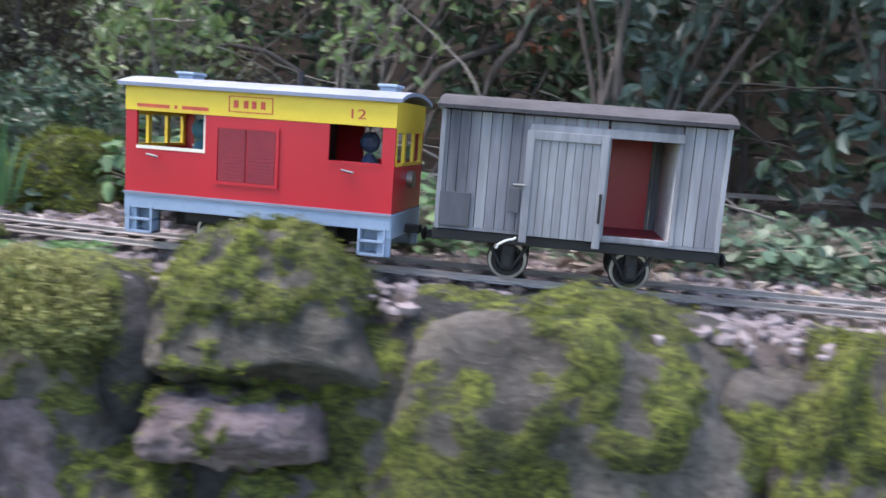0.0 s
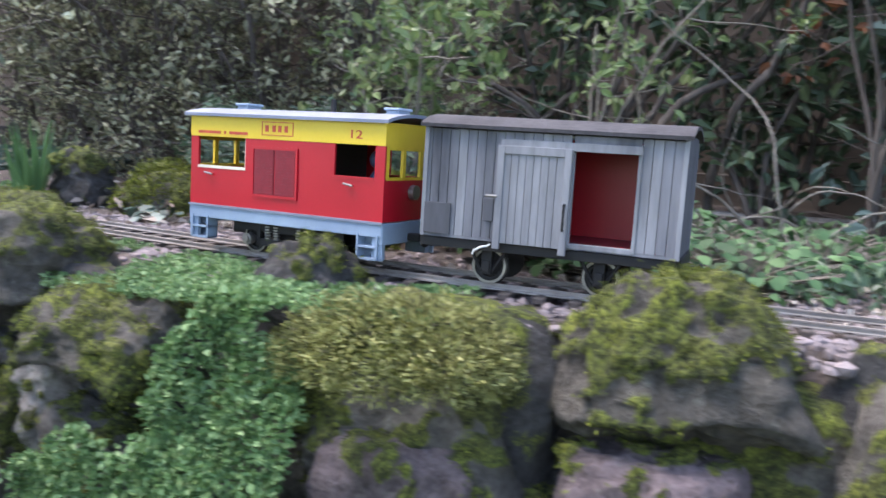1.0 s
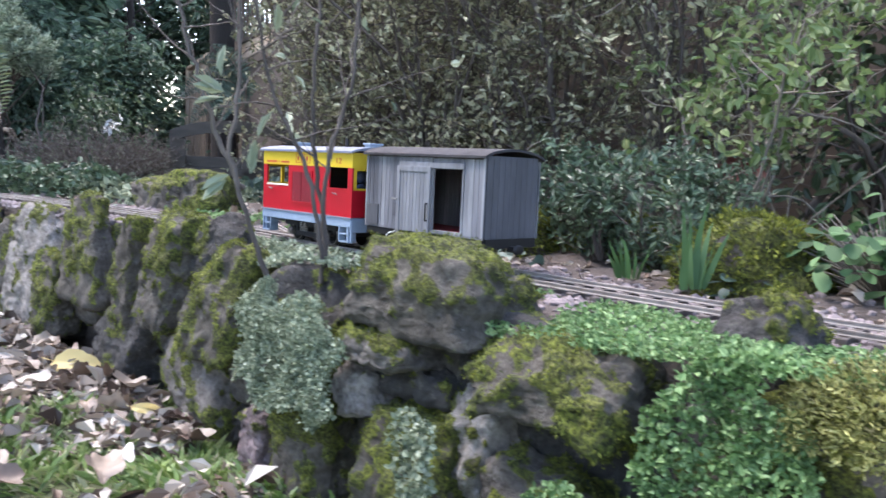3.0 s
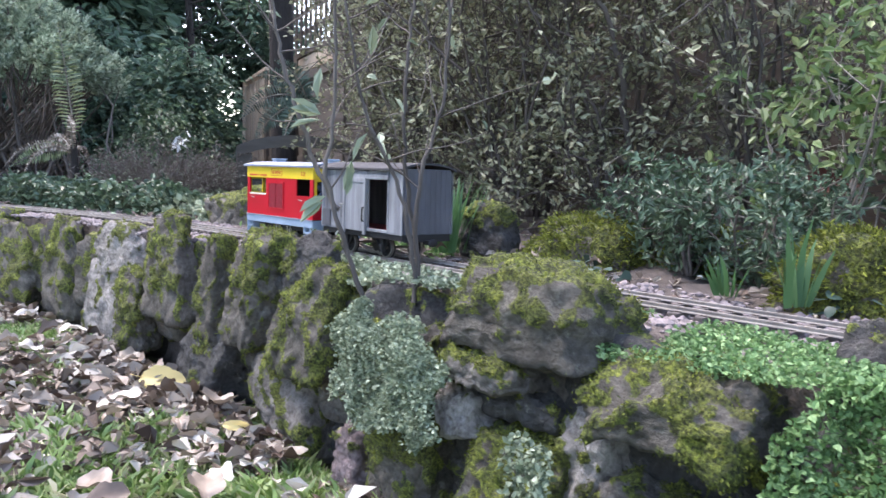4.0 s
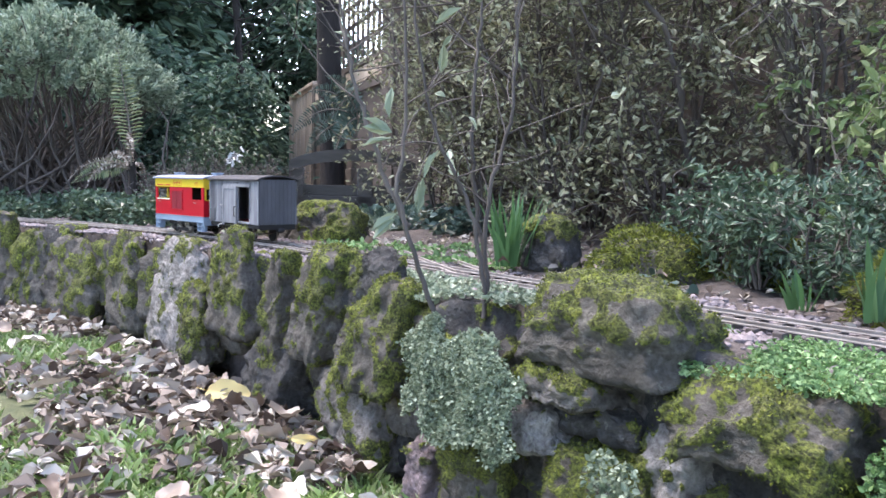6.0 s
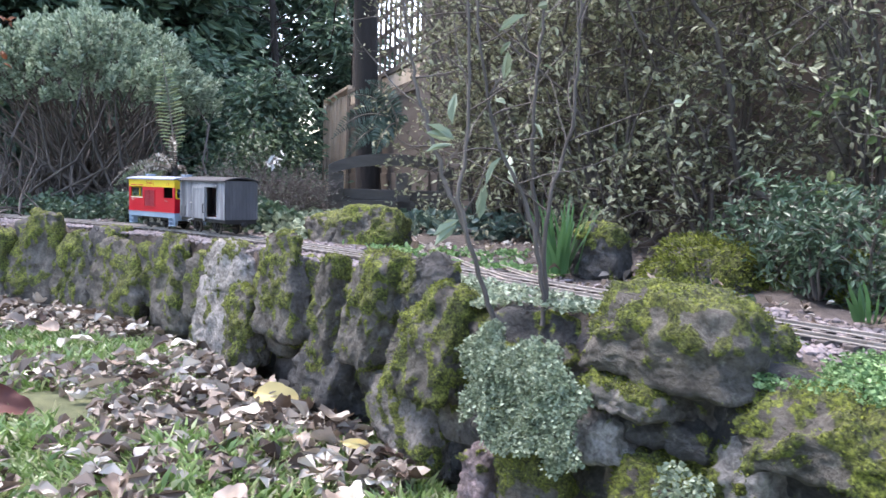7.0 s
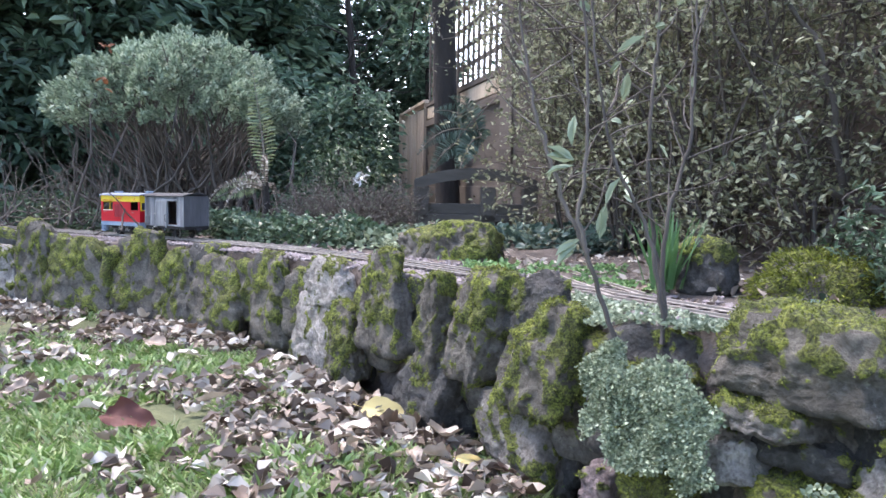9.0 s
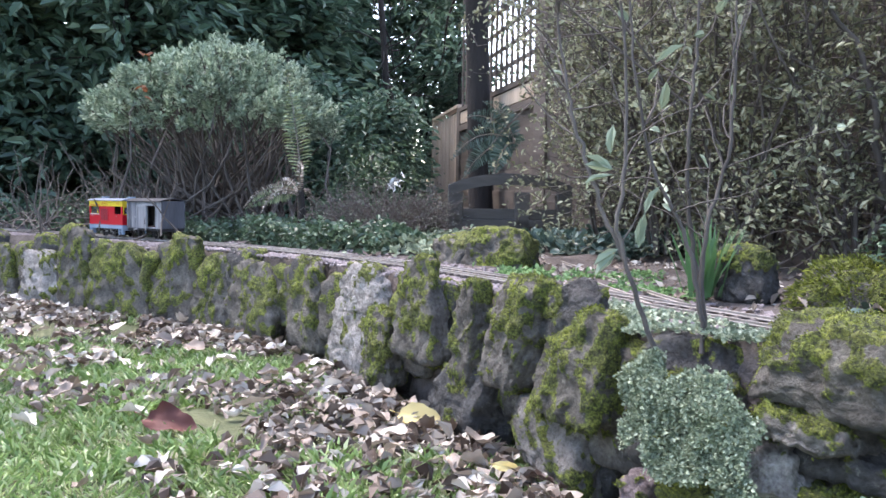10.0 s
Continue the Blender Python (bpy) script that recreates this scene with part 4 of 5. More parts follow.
    for s in (1, -1):
        part("corner_post", box(h - 0.003, h + 0.0015, min(s * w, s * (w + 0.0015)), max(s * w, s * (w + 0.0015)), z0, z1, 0.0004), M_WEATHER_PALE, top)
        part("corner_post", box(-h - 0.0015, -h + 0.003, min(s * w, s * (w + 0.0015)), max(s * w, s * (w + 0.0015)), z0, z1, 0.0004), M_WEATHER_PALE, top)
        part("sole_bar", box(-h, h, min(s * (w - 0.012), s * (w - 0.002)), max(s * (w - 0.012), s * (w - 0.002)), z0 - 0.010, z0 - 0.001, 0.0006), M_BLACK, top, "black sole bar")
        for x in (-0.054, 0.058):
            bm = bmesh.new()
            y = s * 0.041
            add_box(bm, x - 0.0055, x + 0.0055, y - 0.002, y + 0.003, 0.010, z0 - 0.008, 0.0006)
            add_box(bm, x - 0.004, x + 0.004, y - 0.001, y + s * 0.005, 0.012, 0.024, 0.0008)
            part("axle_guard", bm, M_BLACK, top, "black axle guard")
            for q in (-1, 1):
                part("guard_strut", cyl((x + q * 0.006, y, 0.014), (x + q * 0.020, y, z0 - 0.008), 0.0018, 6), M_BLACK, top)
    for s in (1, -1):
        part("end_beam", box(min(s * h, s * (h + 0.003)), max(s * h, s * (h + 0.003)), -w + 0.004, w - 0.004, z0 - 0.012, z0 + 0.001, 0.0006), M_BLACK, top)
        bm = box(min(s * h, s * (h + 0.015)), max(s * h, s * (h + 0.015)), -0.005, 0.005, z0 - 0.017, z0 - 0.009, 0.001)
        bmesh.ops.create_uvsphere(bm, u_segments=14, v_segments=8, radius=1, matrix=Matrix.LocRotScale((s * (h + 0.017), 0, z0 - 0.013), None, (0.003, 0.011, 0.007)))
        part("buffer", bm, M_BLACK, top, "black central buffer")
    part("tied_string", tubes_from(wander((h - 0.074, w + 0.004, z0 - 0.002), (0.3, 0.3, -1), 0.022, 6, 0.5), 0.0011), M_WHITE, top, "scrap of pale string")
    sets = [wheelset(top, x, 0.0175) for x in (-0.054, 0.058)]
    return top, sets


def tubes_from(pts, r):
    bm = bmesh.new()
    for a, b in zip(pts, pts[1:]):
        add_cyl(bm, a, b, r, 6)
    return bm


LOCO, LOCO_WHEELS = locomotive()
VAN, VAN_WHEELS = van()
DOLLS = [(doll(0, 0, 0, M_TEAL, "small painted driver figure standing in the cab"), (0.078, 0.012, LOCO_Z + 0.004)),
         (doll(0, 0, 0, M_NAVY, "small painted passenger figure in the rear cab"), (-0.098, 0.012, LOCO_Z + 0.004))]


# ---- fences, bench, trees ----
def fence_panel(a, b, z0, z1, label, material, board=0.11, upright=False, category="fence", group="fence panels", cap=True):
    """One panel from a to b with overlapping boards, a post and rails."""
    a, b = Vector((*a, 0)), Vector((*b, 0))
    length = (b - a).length
    top = empty("fence_panel", a.x, a.y, 0, label, category, group, math.degrees(math.atan2(b.y - a.y, b.x - a.x)))
    part("post", box(-0.045, 0.045, -0.03, 0.06, z0 - 0.15, z1 + 0.05, 0.004), material, top)
    if upright:
        n = int(length / board)
        w = length / n
        for k in range(n):
            x = 0.045 + k * (length - 0.045) / n
            part("board", box(x, x + w * 0.93, -0.012 + 0.006 * (k % 2), 0.006 + 0.006 * (k % 2), z0, z1 + rng.uniform(-0.01, 0.01), 0.002), material, top)
        for z in (z0 + 0.15, z1 - 0.12):
            part("fence_rail", box(0, length, 0.014, 0.05, z, z + 0.06, 0.003), material, top)
    else:
        n = int((z1 - z0) / board)
        for k in range(n):
            z = z0 + k * (z1 - z0) / n
            bm = box(0.045, length - 0.002, -0.008, 0.004, 0, (z1 - z0) / n * 1.18, 0.002)
            ob = part("board", bm, material, top)
            ob.matrix_basis = pose(0, 0, z, 6 + rng.uniform(-1, 1), 0, 0)
    if cap:
        part("cap_rail", box(0, length, -0.03, 0.03, z1 + 0.02, z1 + 0.045, 0.003), material, top)
    return top


_a, _b = np.array([3.0, 2.0]), np.array([-3.44, 2.61])
for _k in range(4):
    _p, _q = _a + (_b - _a) * _k / 4, _a + (_b - _a) * (_k + 1) / 4
    fence_panel(_q, _p, -0.16, 1.12, "dark brown overlap fence panel, weathered and stained", M_FENCE)
_a, _b = np.array([-3.50, 2.66]), np.array([-5.14, 3.56])
for _k in range(2):
    _p, _q = _a + (_b - _a) * _k / 2, _a + (_b - _a) * (_k + 1) / 2
    _pn = fence_panel(_q, _p, -0.16, 0.62, "brown overlap fence panel under a trellis", M_FENCE)
    part("top_rail", box(0.045, float(np.linalg.norm(_p - _q)) - 0.002, -0.034, -0.010, 0.50, 0.545, 0.003), M_FENCE, _pn)
    # top board coloured pale to stand for sun falling on it
    part("sunlit_board", box(0.045, float(np.linalg.norm(_p - _q)) - 0.002, -0.022, -0.0105, 0.555, 0.636, 0.002), M_FENCE_SUNLIT, _pn, "top board with sunlight put into its pale colour")
    # square trellis standing on the panel
    _tr = empty("trellis", _q[0], _q[1], 0.667, "square wooden garden trellis on top of the fence", "trellis", "trellises", math.degrees(math.atan2(*(_p - _q)[::-1])))
    _len = float(np.linalg.norm(_p - _q))
    for _x in np.arange(0.02, _len, 0.115):
        part("slat", box(_x, _x + 0.022, -0.008, 0.004, 0, 0.75), M_FENCE, _tr)
    for _z in np.arange(0.0, 0.75, 0.115):
        part("slat", box(0, _len, 0.004, 0.016, _z, _z + 0.022), M_FENCE, _tr)
# upright boards whose pale colour carries the low sun on them
fence_panel((-6.22, 4.20), (-5.20, 3.60), -0.16, 0.66, "upright board fence panel with sunlight put into its pale colour", M_FENCE_SUNLIT, 0.10, True)

# garden bench end
_bench = empty("garden_bench", -3.06, 2.02, -0.10, "dark weathered wooden garden bench with curved arms", "bench", "", -38)
part("arm", curved_roof(-0.035, 0.035, 0.25, 0.15, 0.05, 0.045), M_BENCH, _bench)
for _y in (-0.22, 0.05, 0.22):
    part("leg", box(-0.03, 0.03, _y - 0.03, _y + 0.03, -0.05, 0.17, 0.004), M_BENCH, _bench)
part("seat", box(-1.1, 0.03, -0.22, 0.22, 0.03, 0.06, 0.004), M_BENCH, _bench)
for _z in (0.0, 0.09):
    part("side_rail", box(-0.015, 0.015, -0.2, 0.2, _z - 0.03, _z + 0.012, 0.003), M_BENCH, _bench)


def conifer(x, y, z, height, radius, label, n=7000, spray=0.10, trunk=0.05, low=0.0, bark=M_DARK_BARK, leaf=L_CONIFER):
    """A conifer: trunk, whorled limbs and drooping sprays."""
    top = empty("conifer_tree", x, y, z, label, "tree", "conifers")
    tr = wander((0, 0, 0), (0, 0, 1), height, 14, 0.015)
    put("trunk", tubes_mesh("trunk", [(tr, trunk, trunk * 0.35)], bark, 10), top)
    lines, cs, ds = [], [], []
    limbs = int(n / 70)
    for _ in range(limbs):
        h = rng.uniform(low, 1.0)
        a = rng.uniform(0, 2 * np.pi)
        reach = radius * (1.05 - 0.55 * h) * rng.uniform(0.6, 1.15)
        lb = wander(tr[int(h * 13)], (np.cos(a), np.sin(a), 0.12), reach, 7, 0.14, -0.03)
        lines.append((lb, trunk * 0.22, trunk * 0.04))
        k = rng.integers(2, 8, 70)
        q = lb[k] + rng.normal(size=(70, 3)) * [0.09, 0.09, 0.07]
        cs.append(q)
        ds.append(np.tile([np.cos(a), np.sin(a), -0.25], (70, 1)) + rng.normal(size=(70, 3)) * 0.55)
    put("limbwork", tubes_mesh("limbwork", lines, bark, 4), top, kind="stuff")
    c, d = np.concatenate(cs), np.concatenate(ds)
    ln = spray * rng.uniform(0.5, 1.2, len(c))
    put("crown", leaf_mesh("crown", c, d, ln, ln * 0.42, leaf), top, kind="stuff")
    return top


for _k, (_x, _y) in enumerate([(-6.9, 3.1), (-7.0, 2.5), (-6.8, 1.7), (-7.2, 0.9), (-7.0, 0.1), (-7.3, -0.8), (-7.6, -1.9)]):
    conifer(_x, _y, LAWN_Z, 3.4 + 0.3 * (_k % 3), 0.85, "tall dense dark green conifer in a hedge", 14000, 0.13)
for _k, (_x, _y) in enumerate([(-8.2, 3.6), (-8.3, 2.2), (-8.5, 0.8), (-8.6, -0.6)]):
    conifer(_x, _y, LAWN_Z, 4.4, 1.1, "tall dense dark green conifer in a hedge", 9000, 0.24)
conifer(-7.2, 4.95, LAWN_Z, 3.4, 0.7, "thin twiggy conifer against the bright sky", 6300, 0.12, 0.035)
conifer(-6.5, 4.75, LAWN_Z, 3.2, 0.55, "thin twiggy conifer against the bright sky", 4200, 0.10, 0.03)
conifer(-5.05, 2.83, -0.3, 1.05, 0.22, "dark broad conifer bush beside the pale fence", 5200, 0.06)
conifer(-7.55, 4.15, LAWN_Z, 3.6, 0.6, "tall dense dark green conifer in a hedge", 8000, 0.13)
conifer(-5.9, 2.6, -0.3, 1.3, 0.45, "dark broad conifer bush behind the hebe", 6000, 0.07)
conifer(-5.3, 2.85, -0.25, 1.0, 0.4, "dark broad conifer bush behind the hebe", 5000, 0.06)
conifer(-3.95, 1.95, -0.12, 0.42, 0.16, "small bushy green conifer", 2800, 0.035, 0.012, leaf=L_DARK)

# tall bare pine trunks by the fence
_pine = empty("pine_tree", -4.20, 2.90, -0.2, "tall straight dark pine trunk beside the fence", "tree")
_line = wander((0, 0, 0), (-0.03, 0, 1), 3.4, 16, 0.012)
put("trunk", tubes_mesh("trunk", [(_line, 0.070, 0.056)], M_DARK_BARK, 16), _pine)
_lb, _cs, _ds = [], [], []
for _ in range(26):
    _a, _h = rng.uniform(0, 6.28), rng.integers(6, 16)
    _w = wander(_line[_h], (np.cos(_a), np.sin(_a), 0.1), rng.uniform(0.4, 0.9), 6, 0.15)
    _lb.append((_w, 0.012, 0.003))
    _cs.append(_w[rng.integers(2, 7, 40)] + rng.normal(size=(40, 3)) * 0.06)
    _ds.append(rng.normal(size=(40, 3)) + [0, 0, -0.3])
put("limb", tubes_mesh("limb", _lb, M_DARK_BARK, 5), _pine)
put("crown", leaf_mesh("crown", np.concatenate(_cs), np.concatenate(_ds), 0.08, 0.02, L_CONIFER), _pine, kind="stuff")
_thin = empty("young_tree", -6.05, 3.55, -0.3, "slender dark tree trunk with fine twigs", "tree")
_line = wander((0, 0, 0), (0, 0, 1), 3.0, 14, 0.03)
_tw = [(_line, 0.035, 0.02)]
for _ in range(45):
    _h = rng.integers(4, 14)
    _tw.append((wander(_line[_h], rng.normal(size=3) + [0, 0, 0.2], rng.uniform(0.2, 0.6), 6, 0.25), 0.007, 0.002))
put("trunk", tubes_mesh("trunk", _tw, M_DARK_BARK, 6), _thin)


# ---- shrubs and plants ----
for _x, _y, _h in ((-2.72, 2.35, 1.15), (-2.55, 2.0, 1.2), (-2.2, 1.85, 1.15), (-1.85, 1.72, 1.1), (-1.55, 1.75, 1.1), (-2.0, 2.1, 1.2), (-1.2, 1.85, 1.1)):
    shrub("privet_shrub", _x, _y, -0.12, _h, 0.26, "straggly olive-leaved shrub with many fine brown twigs", L_OLIVE, stems=13, forks=13, per=15, size=0.020, slim=0.5, thick=0.006, group="shrubs along the fence")
for _x, _y, _h in ((-0.75, 1.92, 1.0), (-0.3, 1.95, 1.05), (0.15, 1.9, 1.1), (0.6, 1.9, 1.1), (1.1, 1.85, 1.1)):
    shrub("laurel_shrub", _x, _y, -0.12, _h, 0.28, "dense dark glossy-leaved shrub before the fence", L_DARK, stems=8, forks=8, per=8, size=0.046, slim=0.5, thick=0.008, group="dark shrubs along the fence", jitter=0.02)
for _x, _y, _h in ((-0.05, 1.62, 0.85), (0.42, 1.58, 0.9)):
    shrub("viburnum_shrub", _x, _y, -0.12, _h, 0.22, "shrub with bluish green leaves and bare stems", L_BLUE, stems=8, forks=7, per=7, size=0.045, slim=0.55, thick=0.006, group="bluish shrubs")
shrub("autumn_shrub", -0.12, 1.5, -0.1, 0.62, 0.12, "thin shrub with rusty orange autumn leaves", L_RUST, stems=5, forks=3, per=3, size=0.03, slim=0.6, low=0.5)
shrub("light_sapling", -0.95, 1.37, -0.12, 0.47, 0.16, "young shrub with light green oval leaves", L_LIGHT, M_PALE_BARK, stems=6, forks=6, per=8, size=0.026, slim=0.55, thick=0.004, low=0.45)
shrub("light_sapling", -0.62, 1.38, -0.12, 0.5, 0.14, "young shrub with light green oval leaves", L_LIGHT, M_PALE_BARK, stems=4, forks=4, per=5, size=0.026, slim=0.55, thick=0.004, low=0.45)
for _x, _y in ((-0.95, 1.30), (-1.08, 1.12), (-0.97, 1.09), (-1.18, 1.18)):
    shrub("box_shrub", _x, _y, -0.13, 0.18, 0.09, "low bushy shrub with small green leaves", L_IVY, stems=8, forks=7, per=9, size=0.016, slim=0.45, thick=0.003, group="low bushes")

# dark bare stems that twist up before the fence
_vn = empty("bare_vine", -0.7, 1.78, -0.12, "dark bare twisting woody stems before the fence", "vine")
for _ in range(14):
    _p = wander(rng.normal(size=3) * [0.5, 0.05, 0], [rng.normal() * 0.35, rng.normal() * 0.1 - 0.05, 1], rng.uniform(0.7, 1.1), 18, 0.22, 0.03)
    put("stem", tubes_mesh("stem", [(_p, rng.uniform(0.006, 0.012), 0.004)], M_BARK, 7), _vn)
_vn = empty("grey_trunk", -1.30, 1.86, -0.12, "straight grey bare trunk of an old shrub", "trunk")
put("stem", tubes_mesh("stem", [(wander((0, 0, 0), (0.02, 0, 1), 1.2, 14, 0.03), 0.024, 0.018)], M_PALE_BARK, 10), _vn)

# pale arching bramble stems
_br = empty("bramble", -0.75, 1.45, -0.1, "tangle of pale bare arching bramble stems", "bramble")
for _ in range(30):
    _p = wander(rng.normal(size=3) * [0.35, 0.12, 0] + [0.1, 0, 0], [rng.normal() * 1.0, rng.normal() * 0.3, 0.9], rng.uniform(0.2, 0.5), 12, 0.16, -0.09)
    put("stem", tubes_mesh("stem", [(_p, 0.0025, 0.001)], M_PALE_BARK, 5), _br)


def clump(name, x, y, z, n, length, width, label, leaf, spread=0.03, lean=0.25, category="plant"):
    """Strap-leaved clump: arching blades from one base."""
    top = empty(name, x, y, z, label, category)
    for _ in range(n):
        a = rng.uniform(0, 6.28)
        d0 = np.array([np.cos(a) * lean, np.sin(a) * lean, 1]) + rng.normal(size=3) * 0.08
        ln = length * rng.uniform(0.6, 1.1)
        p = wander(np.array([np.cos(a), np.sin(a), 0]) * rng.uniform(0, spread), d0, ln, 7, 0.04, -0.05 - 0.06 * rng.random())
        s = unit(np.array([[-np.sin(a + 0.5), np.cos(a + 0.5), 0]])) * width / 2
        w = np.array([0.7, 1, 1, 0.95, 0.85, 0.65, 0.4, 0.03])[:, None]
        fs = [(i, i + 1, 9 + i, 8 + i) for i in range(7)]
        put("blade", quick_mesh("blade", np.concatenate([p + s * w, p - s * w]), np.array(fs), leaf, True), top)
    return top


clump("iris_clump", -1.55, 1.07, -0.13, 34, 0.16, 0.009, "clump of strap-like green iris leaves", L_LUSH, 0.035)
clump("iris_clump", -0.85, 0.90, -0.13, 12, 0.11, 0.009, "clump of strap-like green iris leaves", L_LUSH, 0.02, 0.15)
clump("iris_clump", -0.62, 1.18, -0.12, 12, 0.14, 0.008, "clump of strap-like green iris leaves", L_LUSH, 0.03, 0.18)
clump("iris_clump", -0.95, 0.93, -0.13, 10, 0.07, 0.008, "clump of strap-like green iris leaves", L_LUSH, 0.02, 0.3)


def broad_leaf_plant(x, y, n, size, height, spread, label, leaf, group=""):
    """A low plant of rounded stalked leaves."""
    z = float(bed_z(np.array([x]), np.array([y]))[0]) - 0.005
    top = empty("leafy_plant", x, y, z, label, "plant", group)
    lines, c, d = [], [], []
    for _ in range(n):
        a, r = rng.uniform(0, 6.28), spread * np.sqrt(rng.random())
        tip = np.array([np.cos(a) * r, np.sin(a) * r, height * rng.uniform(0.35, 1.0) * (1.1 - 0.5 * r / spread)])
        lines.append((np.array([tip * [0.1, 0.1, 0], tip * [0.6, 0.6, 0.7], tip]), 0.0014, 0.0009))
        c.append(tip)
        d.append([np.cos(a) * 0.8 + rng.normal() * 0.3, np.sin(a) * 0.8 - 0.25 + rng.normal() * 0.3, rng.normal() * 0.3 - 0.55])
    put("stalkwork", tubes_mesh("stalkwork", lines, M_PALE_BARK, 4), top, kind="stuff")
    c, d = np.array(c), unit(np.array(d))
    s = unit(np.cross(d, [0, 0, 1.0]) + rng.normal(size=(n, 3)) * 0.25)
    u = np.cross(s, d)
    ln = size * rng.uniform(0.6, 1.2, n)[:, None]
    ang = np.linspace(0, 2 * np.pi, 10, endpoint=False)
    ring = [c + d * ln * 0.5 * (1 + np.cos(q)) + s * ln * 0.5 * np.sin(q) * (1.05 - 0.25 * np.cos(q)) + u * ln * (0.10 * np.sin(q) ** 2 - 0.05 * (1 + np.cos(q))) for q in ang]
    v = np.stack([c + d * ln * 0.5 - u * ln * 0.02] + ring, 1).reshape(-1, 3)
    k = np.arange(n)[:, None] * 11
    f = np.concatenate([k + [0, 1 + j, 1 + (j + 1) % 10] for j in range(10)], 1).reshape(-1, 3)
    put("leaves", quick_mesh("leaves", v, f, leaf, True), top, kind="stuff")
    return top


for _x, _y in ((-0.64, 1.02), (-0.52, 0.97), (-0.42, 0.96), (-0.30, 0.97), (-0.50, 1.12), (-0.36, 1.08), (-0.22, 1.12), (-0.40, 1.28), (-0.10, 1.2), (-0.58, 1.25), (-0.2, 1.33)):
    broad_leaf_plant(_x, _y, 230, 0.023 if _x < -0.45 else 0.016, 0.14 if _x < -0.45 else 0.08, 0.12, "low plant with rounded lush green leaves", L_LUSH, "lush plants behind the track")
for _x, _y in ((0.05, 1.05), (0.18, 1.12), (0.32, 1.08), (0.12, 1.28)):
    broad_leaf_plant(_x, _y, 130, 0.018, 0.07, 0.12, "low green plant with small crowded leaves", L_IVY, "low plants behind the track")
for _x, _y in ((-0.80, 0.97), (-0.88, 1.15), (-1.22, 1.05)):
    broad_leaf_plant(_x, _y, 26, 0.022, 0.05, 0.06, "small plant with bluish round leaves", L_BLUE, "small round-leaved plants")


def cover(name, x, y, z, sx, sy, sz, n, size, leaf, label, slim=0.8, category="ground cover", noise_scale=9.0):
    """A mat of tiny leaves over a lumpy mass."""
    v = unit(rng.normal(size=(n, 3)))
    v[:, 2] = np.abs(v[:, 2]) * 1.2 - 0.35
    v = unit(v)
    p = v * np.array([sx, sy, sz]) / 2
    p = p * (0.72 + 0.55 * fbm(p * noise_scale + x * 7, 3))[:, None] + rng.normal(size=(n, 3)) * 0.005
    d = v + rng.normal(size=(n, 3)) * 0.8 + [0, -0.1, 0.25]
    ln = size * rng.uniform(0.6, 1.3, n)
    ob = put(name, leaf_mesh(name, p, d, ln, ln * slim, leaf), label=label, kind="stuff", category=category)
    ob.location = (x, y, z)
    return ob


def drape(name, x0, x1, z0, z1, n, size, leaf, label, out=0.0, lean=0.35, cut=0.47):
    """A ragged curtain of tiny leaves hanging over the stones."""
    x, z = rng.uniform(x0, x1, n), rng.uniform(z0, z1, n)
    u, v = (x - x0) / (x1 - x0) * 2 - 1, (z - z0) / (z1 - z0) * 2 - 1
    lump = fbm(np.stack([x * 16, z * 16, 0 * x + 2], -1), 3)
    keep = fbm(np.stack([x * 26, z * 26, 0 * x], -1), 3) + 0.6 * (0.75 - u * u - 0.8 * v * v) > cut
    x, z, lump = x[keep], z[keep], lump[keep]
    m = len(x)
    y = wall_y(x) + out + lean * (z - z0) - 0.06 * lump + rng.normal(size=m) * 0.004
    d = rng.normal(size=(m, 3)) * 0.8 + [0, -0.7, 0.25]
    ln = size * rng.uniform(0.6, 1.3, m)
    return put(name, leaf_mesh(name, np.stack([x, y, z], 1), d, ln, ln * 0.8, leaf), label=label, kind="stuff", category="ground cover")


_lab = "creeping plant with tiny silvery variegated leaves over stone"
drape("variegated_creeper", -1.37, -1.11, -0.30, -0.140, 22000, 0.0054, L_PALE, _lab, -0.015, 0.22)
drape("variegated_creeper", -1.005, -0.93, -0.33, -0.22, 1100, 0.0072, L_PALE, "tuft of tiny silvery leaves between the stones", -0.02, 0.1)
_lab = "hanging mat of tiny bright green leaves"
drape("green_creeper", -0.755, -0.615, -0.42, -0.125, 9000, 0.0074, L_COVER, _lab, -0.02, 0.22, 0.42)
drape("green_creeper", -0.90, -0.60, -0.46, -0.25, 11000, 0.0074, L_COVER, _lab, -0.03, 0.12, 0.44)
cover("yellow_creeper", -0.55, 0.578, -0.178, 0.21, 0.13, 0.09, 12000, 0.0065, L_OCHRE, "shaggy cushion of yellow-green trailing moss over a rock", 0.4, noise_scale=24.0)


